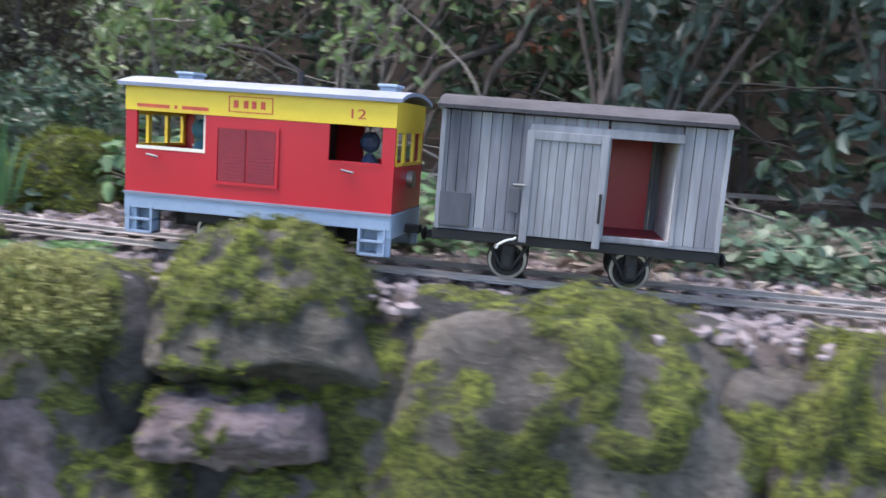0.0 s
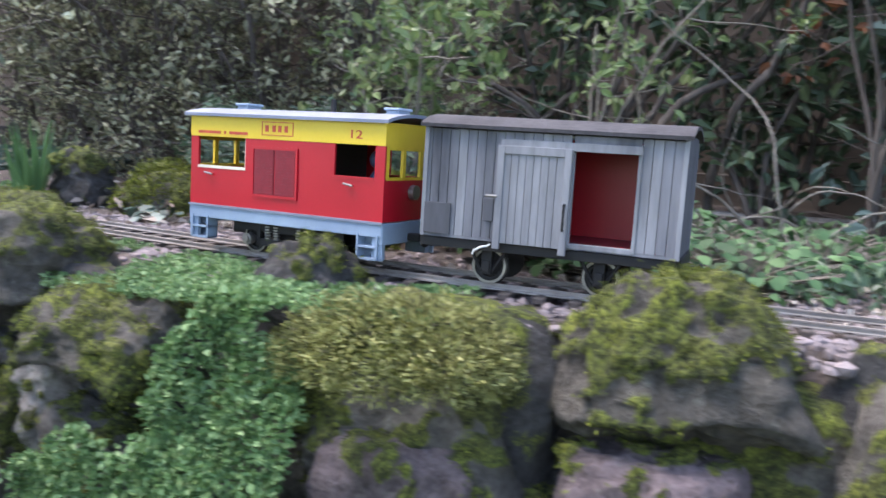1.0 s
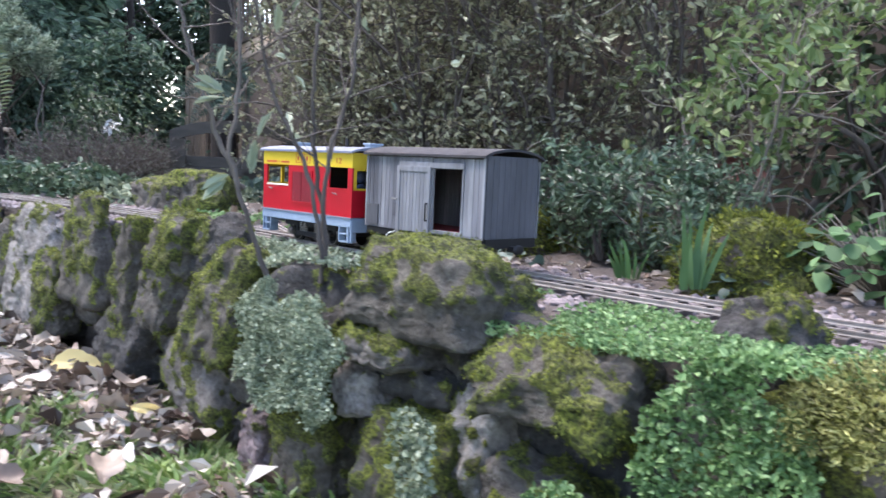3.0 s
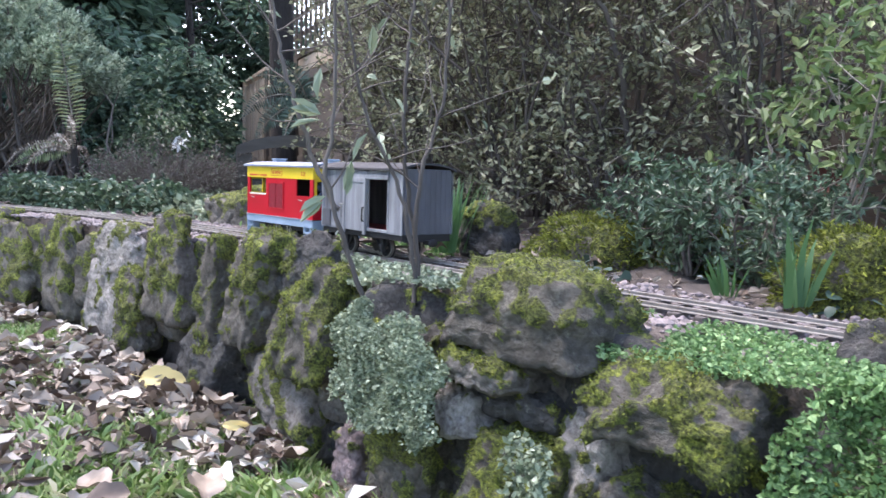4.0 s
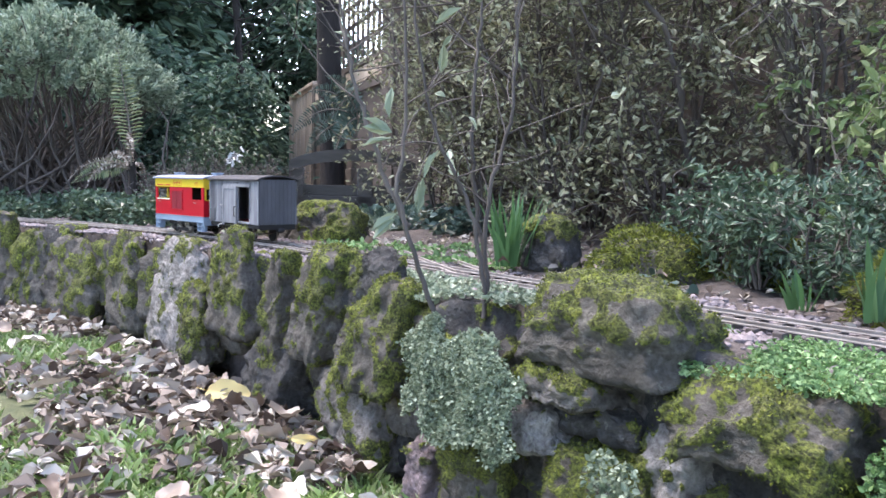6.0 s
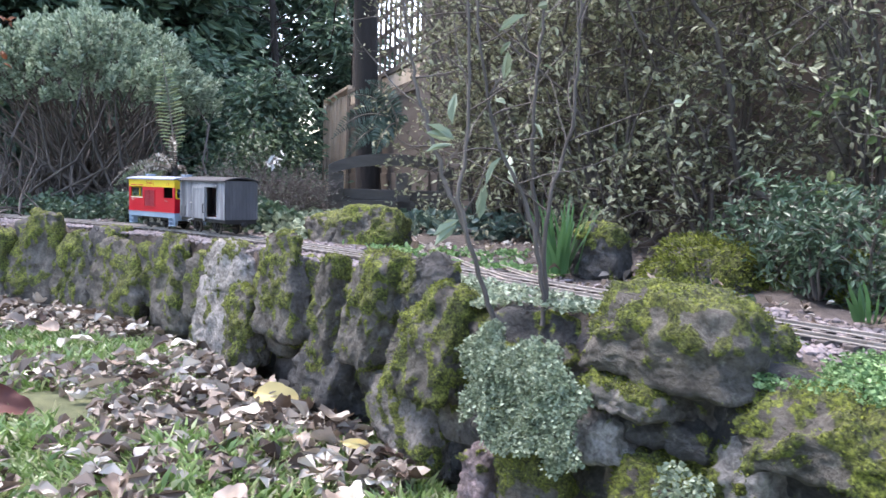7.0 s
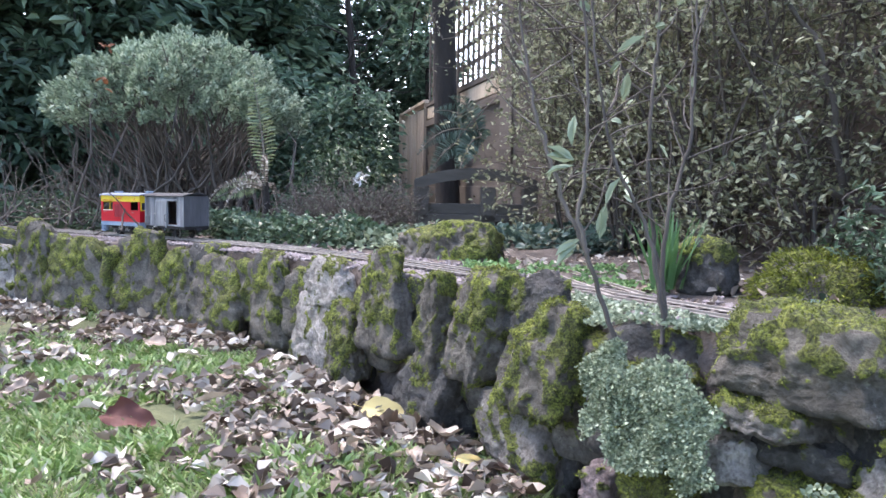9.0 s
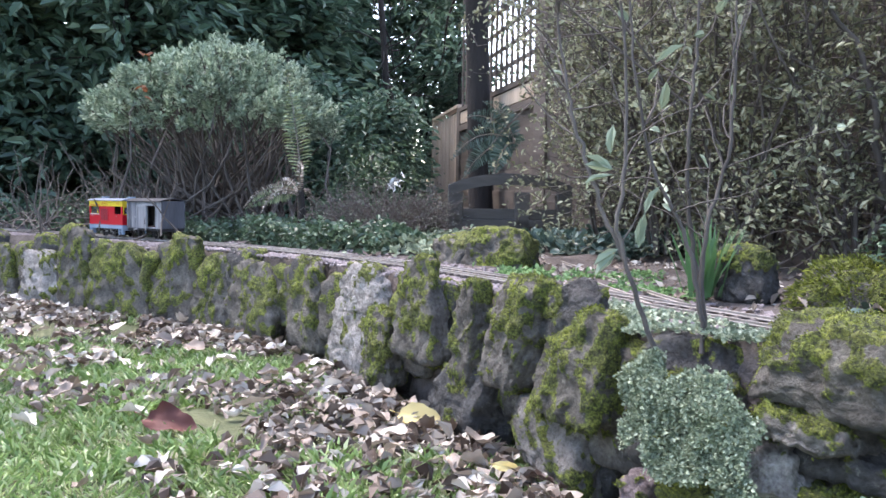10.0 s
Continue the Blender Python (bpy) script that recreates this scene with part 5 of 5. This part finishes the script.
def flat_cover(x0, x1, off0, off1, n, size, leaf, label, name="ground_cover", lift=0.012):
    """A thin mat of tiny leaves on the bed beside the track."""
    x = rng.uniform(x0, x1, n)
    y = rail_y(x) + rng.uniform(off0, off1, n)
    keep = (fbm(np.stack([x * 14, y * 14, 0 * x], -1), 2) > 0.40) & (y > wall_y(x) + 0.03)
    x, y = x[keep], y[keep]
    c = np.stack([x, y, bed_z(x, y) + lift * rng.random(len(x)) * 1.6 * fbm(np.stack([x * 6, y * 6, 0 * x + 5], -1), 3)], 1)
    d = rng.normal(size=(len(x), 3)) * [1, 1, 0.5] + [0, 0, 0.4]
    ln = size * rng.uniform(0.6, 1.3, len(x))
    return put(name, leaf_mesh(name, c, d, ln, ln * 0.75, leaf), label=label, kind="stuff", category="ground cover")


flat_cover(-1.12, -0.52, -0.24, -0.055, 13000, 0.0062, L_COVER, "mat of tiny bright green leaves beside the track")
flat_cover(-1.75, -1.1, -0.2, -0.045, 6000, 0.009, L_PALE, "sparse mat of tiny pale leaves on the bed")
flat_cover(-2.3, -1.55, 0.10, 0.35, 3500, 0.013, L_COVER, "mat of small green leaves between the tracks")
flat_cover(-0.4, 1.0, 0.12, 0.5, 7000, 0.013, L_IVY, "mat of small green leaves behind the track", lift=0.03)
flat_cover(-4.6, -2.85, 0.10, 0.42, 9000, 0.024, L_IVY, "bank of dark green ivy leaves behind the track", "ivy", 0.09)
flat_cover(-3.2, -2.5, 0.16, 0.8, 2500, 0.026, L_PALE, "pale leaved ground plants", "ground_plants", 0.05)
flat_cover(-2.9, -2.2, 0.6, 1.05, 2200, 0.035, L_BLUE, "bluish leaved ground plants by the bench", "ground_plants", 0.05)
flat_cover(-6.2, -4.6, 0.15, 0.9, 5000, 0.03, L_DARK, "dark ground plants under the hedge", "ground_plants", 0.15)

# hebe: a wide rounded bush of grey-green leaf rosettes over bare twigs
_hebe = empty("hebe_bush", -4.55, 1.45, -0.12, "large rounded grey-green hebe bush over bare brown branches", "bush")
_ln, _c, _d = [], [], []
for _ in range(1150):
    _v = unit(rng.normal(size=3))
    _v[2] = abs(_v[2]) - 0.16
    _v = unit(_v)
    _r = 0.66 + 0.62 * float(fbm(np.array([_v * 4.2]), 3)[0]) - 0.16 * rng.random() ** 2
    _tip = _v * np.array([0.58, 0.56, 0.37]) * _r + [0, 0, 0.52]
    if rng.random() < 0.16:
        _root = np.array([rng.normal() * 0.22, rng.normal() * 0.20, 0])
        _mid = _root * 0.55 + _tip * 0.45 + rng.normal(size=3) * 0.07 + [0, 0, -0.05]
        _q = np.array([_root, _root * 0.65 + _mid * 0.35 + rng.normal(size=3) * 0.02, _mid, _mid * 0.5 + _tip * 0.5 + rng.normal(size=3) * 0.025, _tip])
        _ln.append((_q, 0.009, 0.002))
    # a rosette: whorls of short leaves round an upright shoot
    _ax = unit(_v * 0.8 + [0, 0, 0.75] + rng.normal(size=3) * 0.25)
    _m = 30
    _k = rng.uniform(0, 1, _m)[:, None]
    _out = unit(np.cross(np.tile(_ax, (_m, 1)), rng.normal(size=(_m, 3))))
    _c.append(_tip + _ax * (_k - 0.6) * 0.062 + _out * 0.003)
    _d.append(_out * (1.15 - 0.75 * _k) + _ax * (0.45 + 0.7 * _k))
put("branchwork", tubes_mesh("branchwork", _ln, M_BARK, 5), _hebe, kind="stuff")
_c, _d = np.concatenate(_c), np.concatenate(_d)
put("foliage", leaf_mesh("foliage", _c, _d, 0.026 * rng.uniform(0.7, 1.2, len(_c)), 0.0115, L_HEBE), _hebe, kind="stuff")
for _p in ((0.30, -0.48, 0.60), (0.10, -0.40, 0.78)):
    put("withered_leaf", leaf_mesh("withered_leaf", np.array([_p]) + rng.normal(size=(4, 3)) * 0.012, rng.normal(size=(4, 3)), 0.042, 0.024, L_RUST), _hebe)
_tw = empty("twiggy_undergrowth", -4.75, 1.25, -0.12, "thicket of bare brown twigs under the bush", "twigs")
put("twigwork", tubes_mesh("twigs", [(wander(rng.normal(size=3) * [0.38, 0.32, 0.0], rng.normal(size=3) + [0, 0, 1.2], rng.uniform(0.2, 0.5), 7, 0.25), 0.004, 0.001) for _ in range(420)], M_BARK, 4), _tw, kind="stuff")


# fern
def frond(parent, start, direction, length, width, material, droop):
    p = wander(start, direction, length, 16, 0.02, droop)
    put("stalk", tubes_mesh("stalk", [(p, 0.004, 0.001)], M_PALE_BARK, 5), parent)
    t = unit(np.gradient(p, axis=0))
    s = unit(np.cross(t, [-0.77, 0.64, 0.0]))
    q = np.linspace(1, 15.9, 32)
    i = q.astype(int)
    base_p = p[i] + (p[np.minimum(i + 1, 16)] - p[i]) * (q - i)[:, None]
    w = width * np.sin(np.pi * np.clip((q / 16) ** 0.7, 0.05, 0.97))
    c = np.concatenate([base_p, base_p])
    d = np.concatenate([s[i] + t[i] * 0.25, -s[i] + t[i] * 0.25])
    put("blade", leaf_mesh("blade", c, d, np.concatenate([w, w]), 0.0075, material, 0.05, 0.2), parent)


_f = empty("fern", -3.64, 1.39, -0.10, "garden fern with one tall frond and withered brown fronds", "fern")
frond(_f, (0, 0, 0.20), (-0.06, -0.03, 1), 0.44, 0.062, L_FERN, 0.0)
frond(_f, (-0.02, 0, 0.16), (-0.7, -0.45, 0.02), 0.26, 0.045, L_FERN, -0.04)
for _ in range(5):
    frond(_f, (0, 0, 0.14), rng.normal(size=3) * [0.5, 0.5, 0.2] + [-0.35, -0.2, 0.9], rng.uniform(0.22, 0.36), 0.018, L_LITTER, -0.13)
put("root_stump", tubes_mesh("root_stump", [(np.array([[0.02, 0, -0.08], [0.01, 0, 0.04], [0, 0, 0.20]]), 0.025, 0.012)], M_DARK_BARK, 8), _f)
_f = empty("fern", -3.18, 2.16, 0.18, "dark green fern hanging over the fence", "fern")
for _ in range(8):
    frond(_f, (0, 0, 0.1), rng.normal(size=3) * [0.8, 0.6, 0.2] + [-0.2, -0.2, 0.3], rng.uniform(0.2, 0.38), 0.055, L_BLUE, -0.1)

# heather
_h = empty("heather_bush", -3.36, 1.62, -0.12, "low spreading brown heather with fine twigs", "bush")
_ln, _c, _d = [], [], []
for _ in range(520):
    _a, _r = rng.uniform(0, 6.28), np.sqrt(rng.random())
    _w = wander((np.cos(_a) * _r * 0.12, np.sin(_a) * _r * 0.12, 0), (np.cos(_a) * _r, np.sin(_a) * _r, 0.5), rng.uniform(0.14, 0.27), 6, 0.12)
    _ln.append((_w, 0.002, 0.0006))
    _c.append(_w[rng.integers(2, 7, 16)] + rng.normal(size=(16, 3)) * 0.006)
    _d.append(rng.normal(size=(16, 3)) + unit(_w[-1] - _w[0]))
put("twigwork", tubes_mesh("twigs", _ln, M_BARK, 3), _h, kind="stuff")
put("foliage", leaf_mesh("foliage", np.concatenate(_c), np.concatenate(_d), 0.016, 0.004, L_HEATHER), _h, kind="stuff")

# white blossom by the heather
_w = empty("white_flower", -3.42, 1.70, 0.04, "white flower with a few open petals", "flower")
for _ in range(9):
    put("petal", leaf_mesh("petal", rng.normal(size=(1, 3)) * [0.02, 0.02, 0.008] + [0, 0, 0.06], rng.normal(size=(1, 3)) + [0, 0, 0.3], 0.045, 0.025, M_WHITE), _w)
put("stalk", tubes_mesh("stalk", [(np.array([[0, 0, -0.12], [0.005, 0, 0], [0, 0, 0.06]]), 0.003, 0.002)], M_BARK, 5), _w)

# bare sapling with a few pale leaves, rooted behind the creeper
_s = empty("bare_sapling", -1.28, 0.663, -0.15, "thin bare-stemmed sapling with a few pale green leaves", "sapling")
SAPLING_STEMS = (((-0.028, -0.067, -0.007), (-0.046, -0.082, 0.049), (-0.063, -0.095, 0.117), (-0.075, -0.105, 0.170), (-0.073, -0.093, 0.246), (-0.075, -0.088, 0.321), (-0.081, -0.088, 0.397), (-0.090, -0.090, 0.472), (-0.097, -0.093, 0.533)),
                 ((-0.007, 0.007, -0.004), (-0.015, 0.005, 0.069), (-0.027, -0.003, 0.131), (-0.043, -0.017, 0.185), (-0.064, -0.036, 0.239), (-0.081, -0.049, 0.325), (-0.094, -0.055, 0.410), (-0.105, -0.056, 0.526)),
                 ((-0.010, 0.018, -0.002), (-0.021, 0.015, 0.092), (-0.020, 0.025, 0.178), (-0.008, 0.048, 0.257), (-0.006, 0.060, 0.343), (-0.010, 0.064, 0.429), (-0.017, 0.066, 0.531)),
                 ((-0.075, -0.079, 0.116), (-0.095, -0.098, 0.169), (-0.117, -0.116, 0.246), (-0.137, -0.131, 0.322), (-0.148, -0.138, 0.391), (-0.158, -0.141, 0.476)),
                 ((-0.028, 0.033, 0.042), (-0.043, 0.026, 0.145), (-0.055, 0.023, 0.249), (-0.057, 0.030, 0.345), (-0.056, 0.041, 0.440), (-0.059, 0.047, 0.536)))
_tw = []
for _st in SAPLING_STEMS:
    _p = np.array(_st)
    _q = np.linspace(0, len(_p) - 1, 26)
    _sm = np.stack([np.interp(_q, np.arange(len(_p)), _p[:, k]) for k in range(3)], 1) + rng.normal(size=(26, 3)) * 0.0015
    put("stem", tubes_mesh("stem", [(_sm, 0.0038, 0.0015)], M_BARK, 7), _s)
    for _ in range(12):
        _tw.append((wander(_sm[rng.integers(6, 26)], rng.normal(size=3) * [1, 1, 0.4] + [0, 0, 1.0], rng.uniform(0.06, 0.24), 8, 0.12), 0.0013, 0.0005))
put("twigwork", tubes_mesh("twigs", _tw, M_BARK, 4), _s, kind="stuff")
_tips = np.array([w[0][-1] for w in _tw])
_k = rng.integers(0, len(_tips), 30)
put("foliage", leaf_mesh("foliage", _tips[_k], rng.normal(size=(30, 3)) + [0, 0, 0.2], 0.026 * rng.uniform(0.6, 1.2, 30), 0.012, L_PALE), _s, kind="stuff")
for _c, _d in zip(((-0.076, -0.113, 0.245), (-0.075, -0.113, 0.238), (-0.076, -0.113, 0.245), (-0.048, -0.091, 0.141), (-0.051, -0.093, 0.148), (-0.046, -0.083, 0.186), (-0.065, -0.111, 0.140), (-0.067, -0.114, 0.133), (-0.079, -0.111, 0.305), (-0.040, -0.061, 0.325), (-0.048, -0.065, 0.388)),
                  ((-0.64, -1.12, 0.25), (-0.64, -1.12, -0.20), (-0.38, -0.81, 0.50), (0.22, -0.08, 1.40), (0.38, 0.11, 1.20), (0.38, 0.11, 1.00), (-0.58, -1.04, -0.60), (-0.51, -0.97, -0.90), (0.06, -0.27, -0.90), (0.19, -0.12, 0.40), (0.58, 0.34, 0.50))):
    put("leaf", leaf_mesh("leaf", np.array([_c]), np.array([_d]), 0.042, 0.015, L_PALE), _s)

# ---- lawn and fallen leaves ----
_n = 260000
_x = rng.uniform(-5.6, 0.2, _n)
_y = wall_y(_x) + 0.03 - 2.0 * rng.random(_n) ** 1.3
_dens = fbm(np.stack([_x * 3, _y * 3, 0 * _x], -1), 3) + np.clip((wall_y(_x) - _y - 0.34) * 0.55, -0.14, 0.25)
_k = _dens + 0.16 * vnoise(np.stack([_x * 45, _y * 45, 0 * _x], -1)) > 0.545
_x, _y = _x[_k], _y[_k]
_gz = LAWN_Z + (fbm(np.stack([_x * 4, _y * 4, 0 * _x], -1), 3) - 0.5) * 0.04
_ln = rng.uniform(0.014, 0.048, len(_x)) * (0.55 + 0.8 * vnoise(np.stack([_x * 9, _y * 9, 0 * _x], -1)))
_w = 0.0008 + 0.0005 * rng.random(len(_x))
_turn = 6.28 * fbm(np.stack([_x * 7, _y * 7, 0 * _x + 4], -1), 2)
_lay = np.stack([np.cos(_turn), np.sin(_turn), 0 * _turn], 1) * 0.5
put("grass", leaf_mesh("grass", np.stack([_x, _y, _gz - 0.003], 1), rng.normal(size=(len(_x), 3)) * [0.6, 0.6, 0.15] + _lay + [0, 0, 0.8], _ln, _w, L_GRASS, 0.05, 0.22), label="short damp green lawn grass", kind="stuff", category="grass")


def dead_leaf(name, x, y, z, size, material, label, group, rx=0, ry=0, rz=0, curl=None, lobes=0.12, points=5):
    """A dry leaf with a stalk: pointed, folded along its midrib, its edge rolled and crumpled."""
    bm = bmesh.new()
    n, rings = 26, 6
    curl = rng.uniform(0.25, 1.3) if curl is None else curl
    wav, roll, fold, slim = rng.uniform(0, 6.28), rng.uniform(-1.2, 1.2), rng.uniform(0.05, 0.4), rng.uniform(0.55, 0.95)
    crisp = rng.uniform(0.03, 0.075) * min(1.0, curl * 2)
    mid = bm.verts.new((0, 0, 0))
    prev = None
    for r in range(1, rings + 1):
        q = r / rings
        row = []
        for k in range(n):
            a = 2 * math.pi * k / n
            tip = 0.30 * max(0.0, math.cos(a)) ** 6
            rad = size * 0.5 * q * (1 + tip + lobes * math.cos(points * a + wav) * q + 0.06 * math.sin(2 * a + wav) * q + 0.04 * math.cos(9 * a + wav) * q)
            px, py = rad * math.cos(a) * 1.1, rad * math.sin(a) * slim
            u, w = px / size, py / size
            pz = size * (fold * abs(w) + curl * 1.5 * w * w + roll * curl * u * u + crisp * math.sin(9 * u + 5 * w + wav) * q + crisp * math.sin(13 * w - 6 * u + 2 * wav) * q * q + 0.4 * crisp * math.sin(7 * a + wav) * q**3)
            row.append(bm.verts.new((px, py, pz)))
        for k in range(n):
            if prev is None:
                bm.faces.new((mid, row[k], row[(k + 1) % n]))
            else:
                bm.faces.new((prev[k], row[k], row[(k + 1) % n], prev[(k + 1) % n]))
        prev = row
    add_cyl(bm, (-size * 0.5, 0, 0), (-size * 0.85, size * 0.05, size * 0.05), size * 0.012, 5)
    me = bpy.data.meshes.new(name)
    bm.to_mesh(me)
    bm.free()
    me.materials.append(material)
    me.polygons.foreach_set("use_smooth", [True] * len(me.polygons))
    ob = new(name, me)
    ob.matrix_world = pose(x, y, z, rx, ry, rz)
    return tagged(ob, label=label, category="leaf", group=group)


LEAF_KINDS = [dead_leaf("fallen_leaf", -2.0 - 0.07 * k, 0.45, LAWN_Z + 0.015, rng.uniform(0.024, 0.060), L_DEAD, "curled dry brown leaf lying on the grass", "fallen leaves", rng.uniform(-25, 25), rng.uniform(-25, 25), rng.uniform(0, 360)) for k in range(24)]
for _ in range(280):
    _x = rng.uniform(-4.6, -1.35)
    _y = wall_y(np.array(_x)) - 0.02 - 1.0 * rng.random() ** 1.9
    _m = pose(_x, float(_y), LAWN_Z + rng.uniform(0.022, 0.048), rng.uniform(-26, 26), rng.uniform(-26, 26), rng.uniform(0, 360)) @ Matrix.Scale(1, 4)
    copy_thing(LEAF_KINDS[rng.integers(0, 24)], _m)
for _ in range(20):
    _x = rng.uniform(-2.6, -0.6)
    _y = rail_y(_x) + rng.uniform(0.09, 0.35)
    copy_thing(LEAF_KINDS[rng.integers(0, 24)], pose(_x, float(_y), float(rail_z(_x)) + rng.uniform(0.0, 0.02), rng.uniform(-35, 35), rng.uniform(-35, 35), rng.uniform(0, 360))).scale = (0.6, 0.6, 0.6)
_n = 8500
_x = rng.uniform(-4.8, -1.25, _n)
_y = wall_y(_x) - 0.005 - 0.75 * rng.random(_n) ** 1.5
_k = fbm(np.stack([_x * 5, _y * 5, 0 * _x + 3], -1), 3) + 0.25 * np.clip(0.3 - (wall_y(_x) - _y), 0, 1) > 0.46
_x, _y = _x[_k], _y[_k]
_l = rng.uniform(0.012, 0.045, len(_x))
put("leaf_litter", leaf_mesh("leaf_litter", np.stack([_x, _y, LAWN_Z + rng.uniform(0.004, 0.036, len(_x))], 1), rng.normal(size=(len(_x), 3)) * [1, 1, 0.35], _l, _l * rng.uniform(0.35, 0.7, len(_x)), L_LITTER, 0.3, 0.5), label="litter of dry brown leaf fragments along the stones", kind="stuff", category="leaf litter")
_n = 1100
_x = rng.uniform(-2.2, 0.6, _n)
_y = rail_y(_x) + 0.06 + 0.55 * rng.random(_n)
_l = rng.uniform(0.008, 0.03, _n)
put("bed_litter", leaf_mesh("bed_litter", np.stack([_x, _y, bed_z(_x, _y) + rng.uniform(0.0, 0.012, _n)], 1), rng.normal(size=(_n, 3)) * [1, 1, 0.3], _l, _l * rng.uniform(0.3, 0.7, _n), L_LITTER, 0.25, 0.3), label="scatter of small dry leaves and bark on the bed", kind="stuff", category="leaf litter")
dead_leaf("yellow_leaf", -1.985, 0.715, LAWN_Z + 0.038, 0.068, L_YELLOW, "bright yellow fallen leaf against the stones", "", 52, 6, 48, 0.08, 0.05, 3)
dead_leaf("yellow_leaf", -1.637, 0.634, LAWN_Z + 0.04, 0.034, L_YELLOW, "small yellow leaf standing in the grass", "", 70, 10, 60, 0.3, 0.1, 2)
dead_leaf("red_leaf", -2.28, 0.30, LAWN_Z + 0.03, 0.085, L_RED, "dark red-brown fallen leaf on the grass", "", 42, 8, 42, 0.4, 0.08, 3)
dead_leaf("orange_leaf", -1.13, 0.66, -0.125, 0.022, L_ORANGE, "small orange leaf on the bed", "", 40, 20, 0)
dead_leaf("red_leaf", -0.97, 1.5, 0.02, 0.07, L_RED, "red-brown leaf caught in the stems", "", 60, 20, 0)


# ---- movement ----
def ride(x, dx=0.0):
    """Pose on the main line with the middle near x, shifted dx along the line."""
    gx = RGX
    arc = np.concatenate([[0], np.cumsum(np.hypot(np.diff(RGX), np.diff(RGY)))])
    s = np.interp(x, gx, arc) - dx
    a, b = (np.array([np.interp(q, arc, gx), np.interp(q, arc, RGY)]) for q in (s + 0.05, s - 0.05))
    m = (a + b) / 2
    climb = math.degrees(math.atan2(float(rail_z(b[0]) - rail_z(a[0])), 0.1))
    return pose(m[0], m[1], float(rail_z(m[0])), 0, -climb, math.degrees(math.atan2(b[1] - a[1], b[0] - a[0])))


def middle(t):
    """Where the middle of the train lies along x."""
    return float(np.interp(t, TRAIN_T, TRAIN_X))


TRAIN_T = [0, 0.5, 1, 1.5, 2, 2.5, 3, 4.5, 5, 6.5, 7, 7.5, 8, 8.5, 9, 9.5, 10]
TRAIN_X = [-0.226, -0.420, -0.610, -0.785, -0.970, -1.152, -1.342, -1.908, -2.095, -2.730, -2.942, -3.154, -3.364, -3.565, -3.772, -3.974, -4.175]


def motions():
    loco_rows = [(t, ride(middle(t), 0.1515)) for t in TRAIN_T]
    van_rows = [(t, ride(middle(t), -0.1445)) for t in TRAIN_T]
    walk(LOCO, loco_rows)
    walk(VAN, van_rows)
    for ob, (x, y, z) in DOLLS:
        walk(ob, [(t, m @ pose(x, y, z)) for t, m in loco_rows])
    for sets, xs, r in ((LOCO_WHEELS, (-0.052, 0.052), 0.0165), (VAN_WHEELS, (-0.054, 0.058), 0.0175)):
        for ob, x in zip(sets, xs):
            walk(ob, [(k / 30, pose(x, 0, r, 0, math.degrees((middle(0) - middle(k / 30)) * 1.02 / r), 0)) for k in range(301)])


motions()
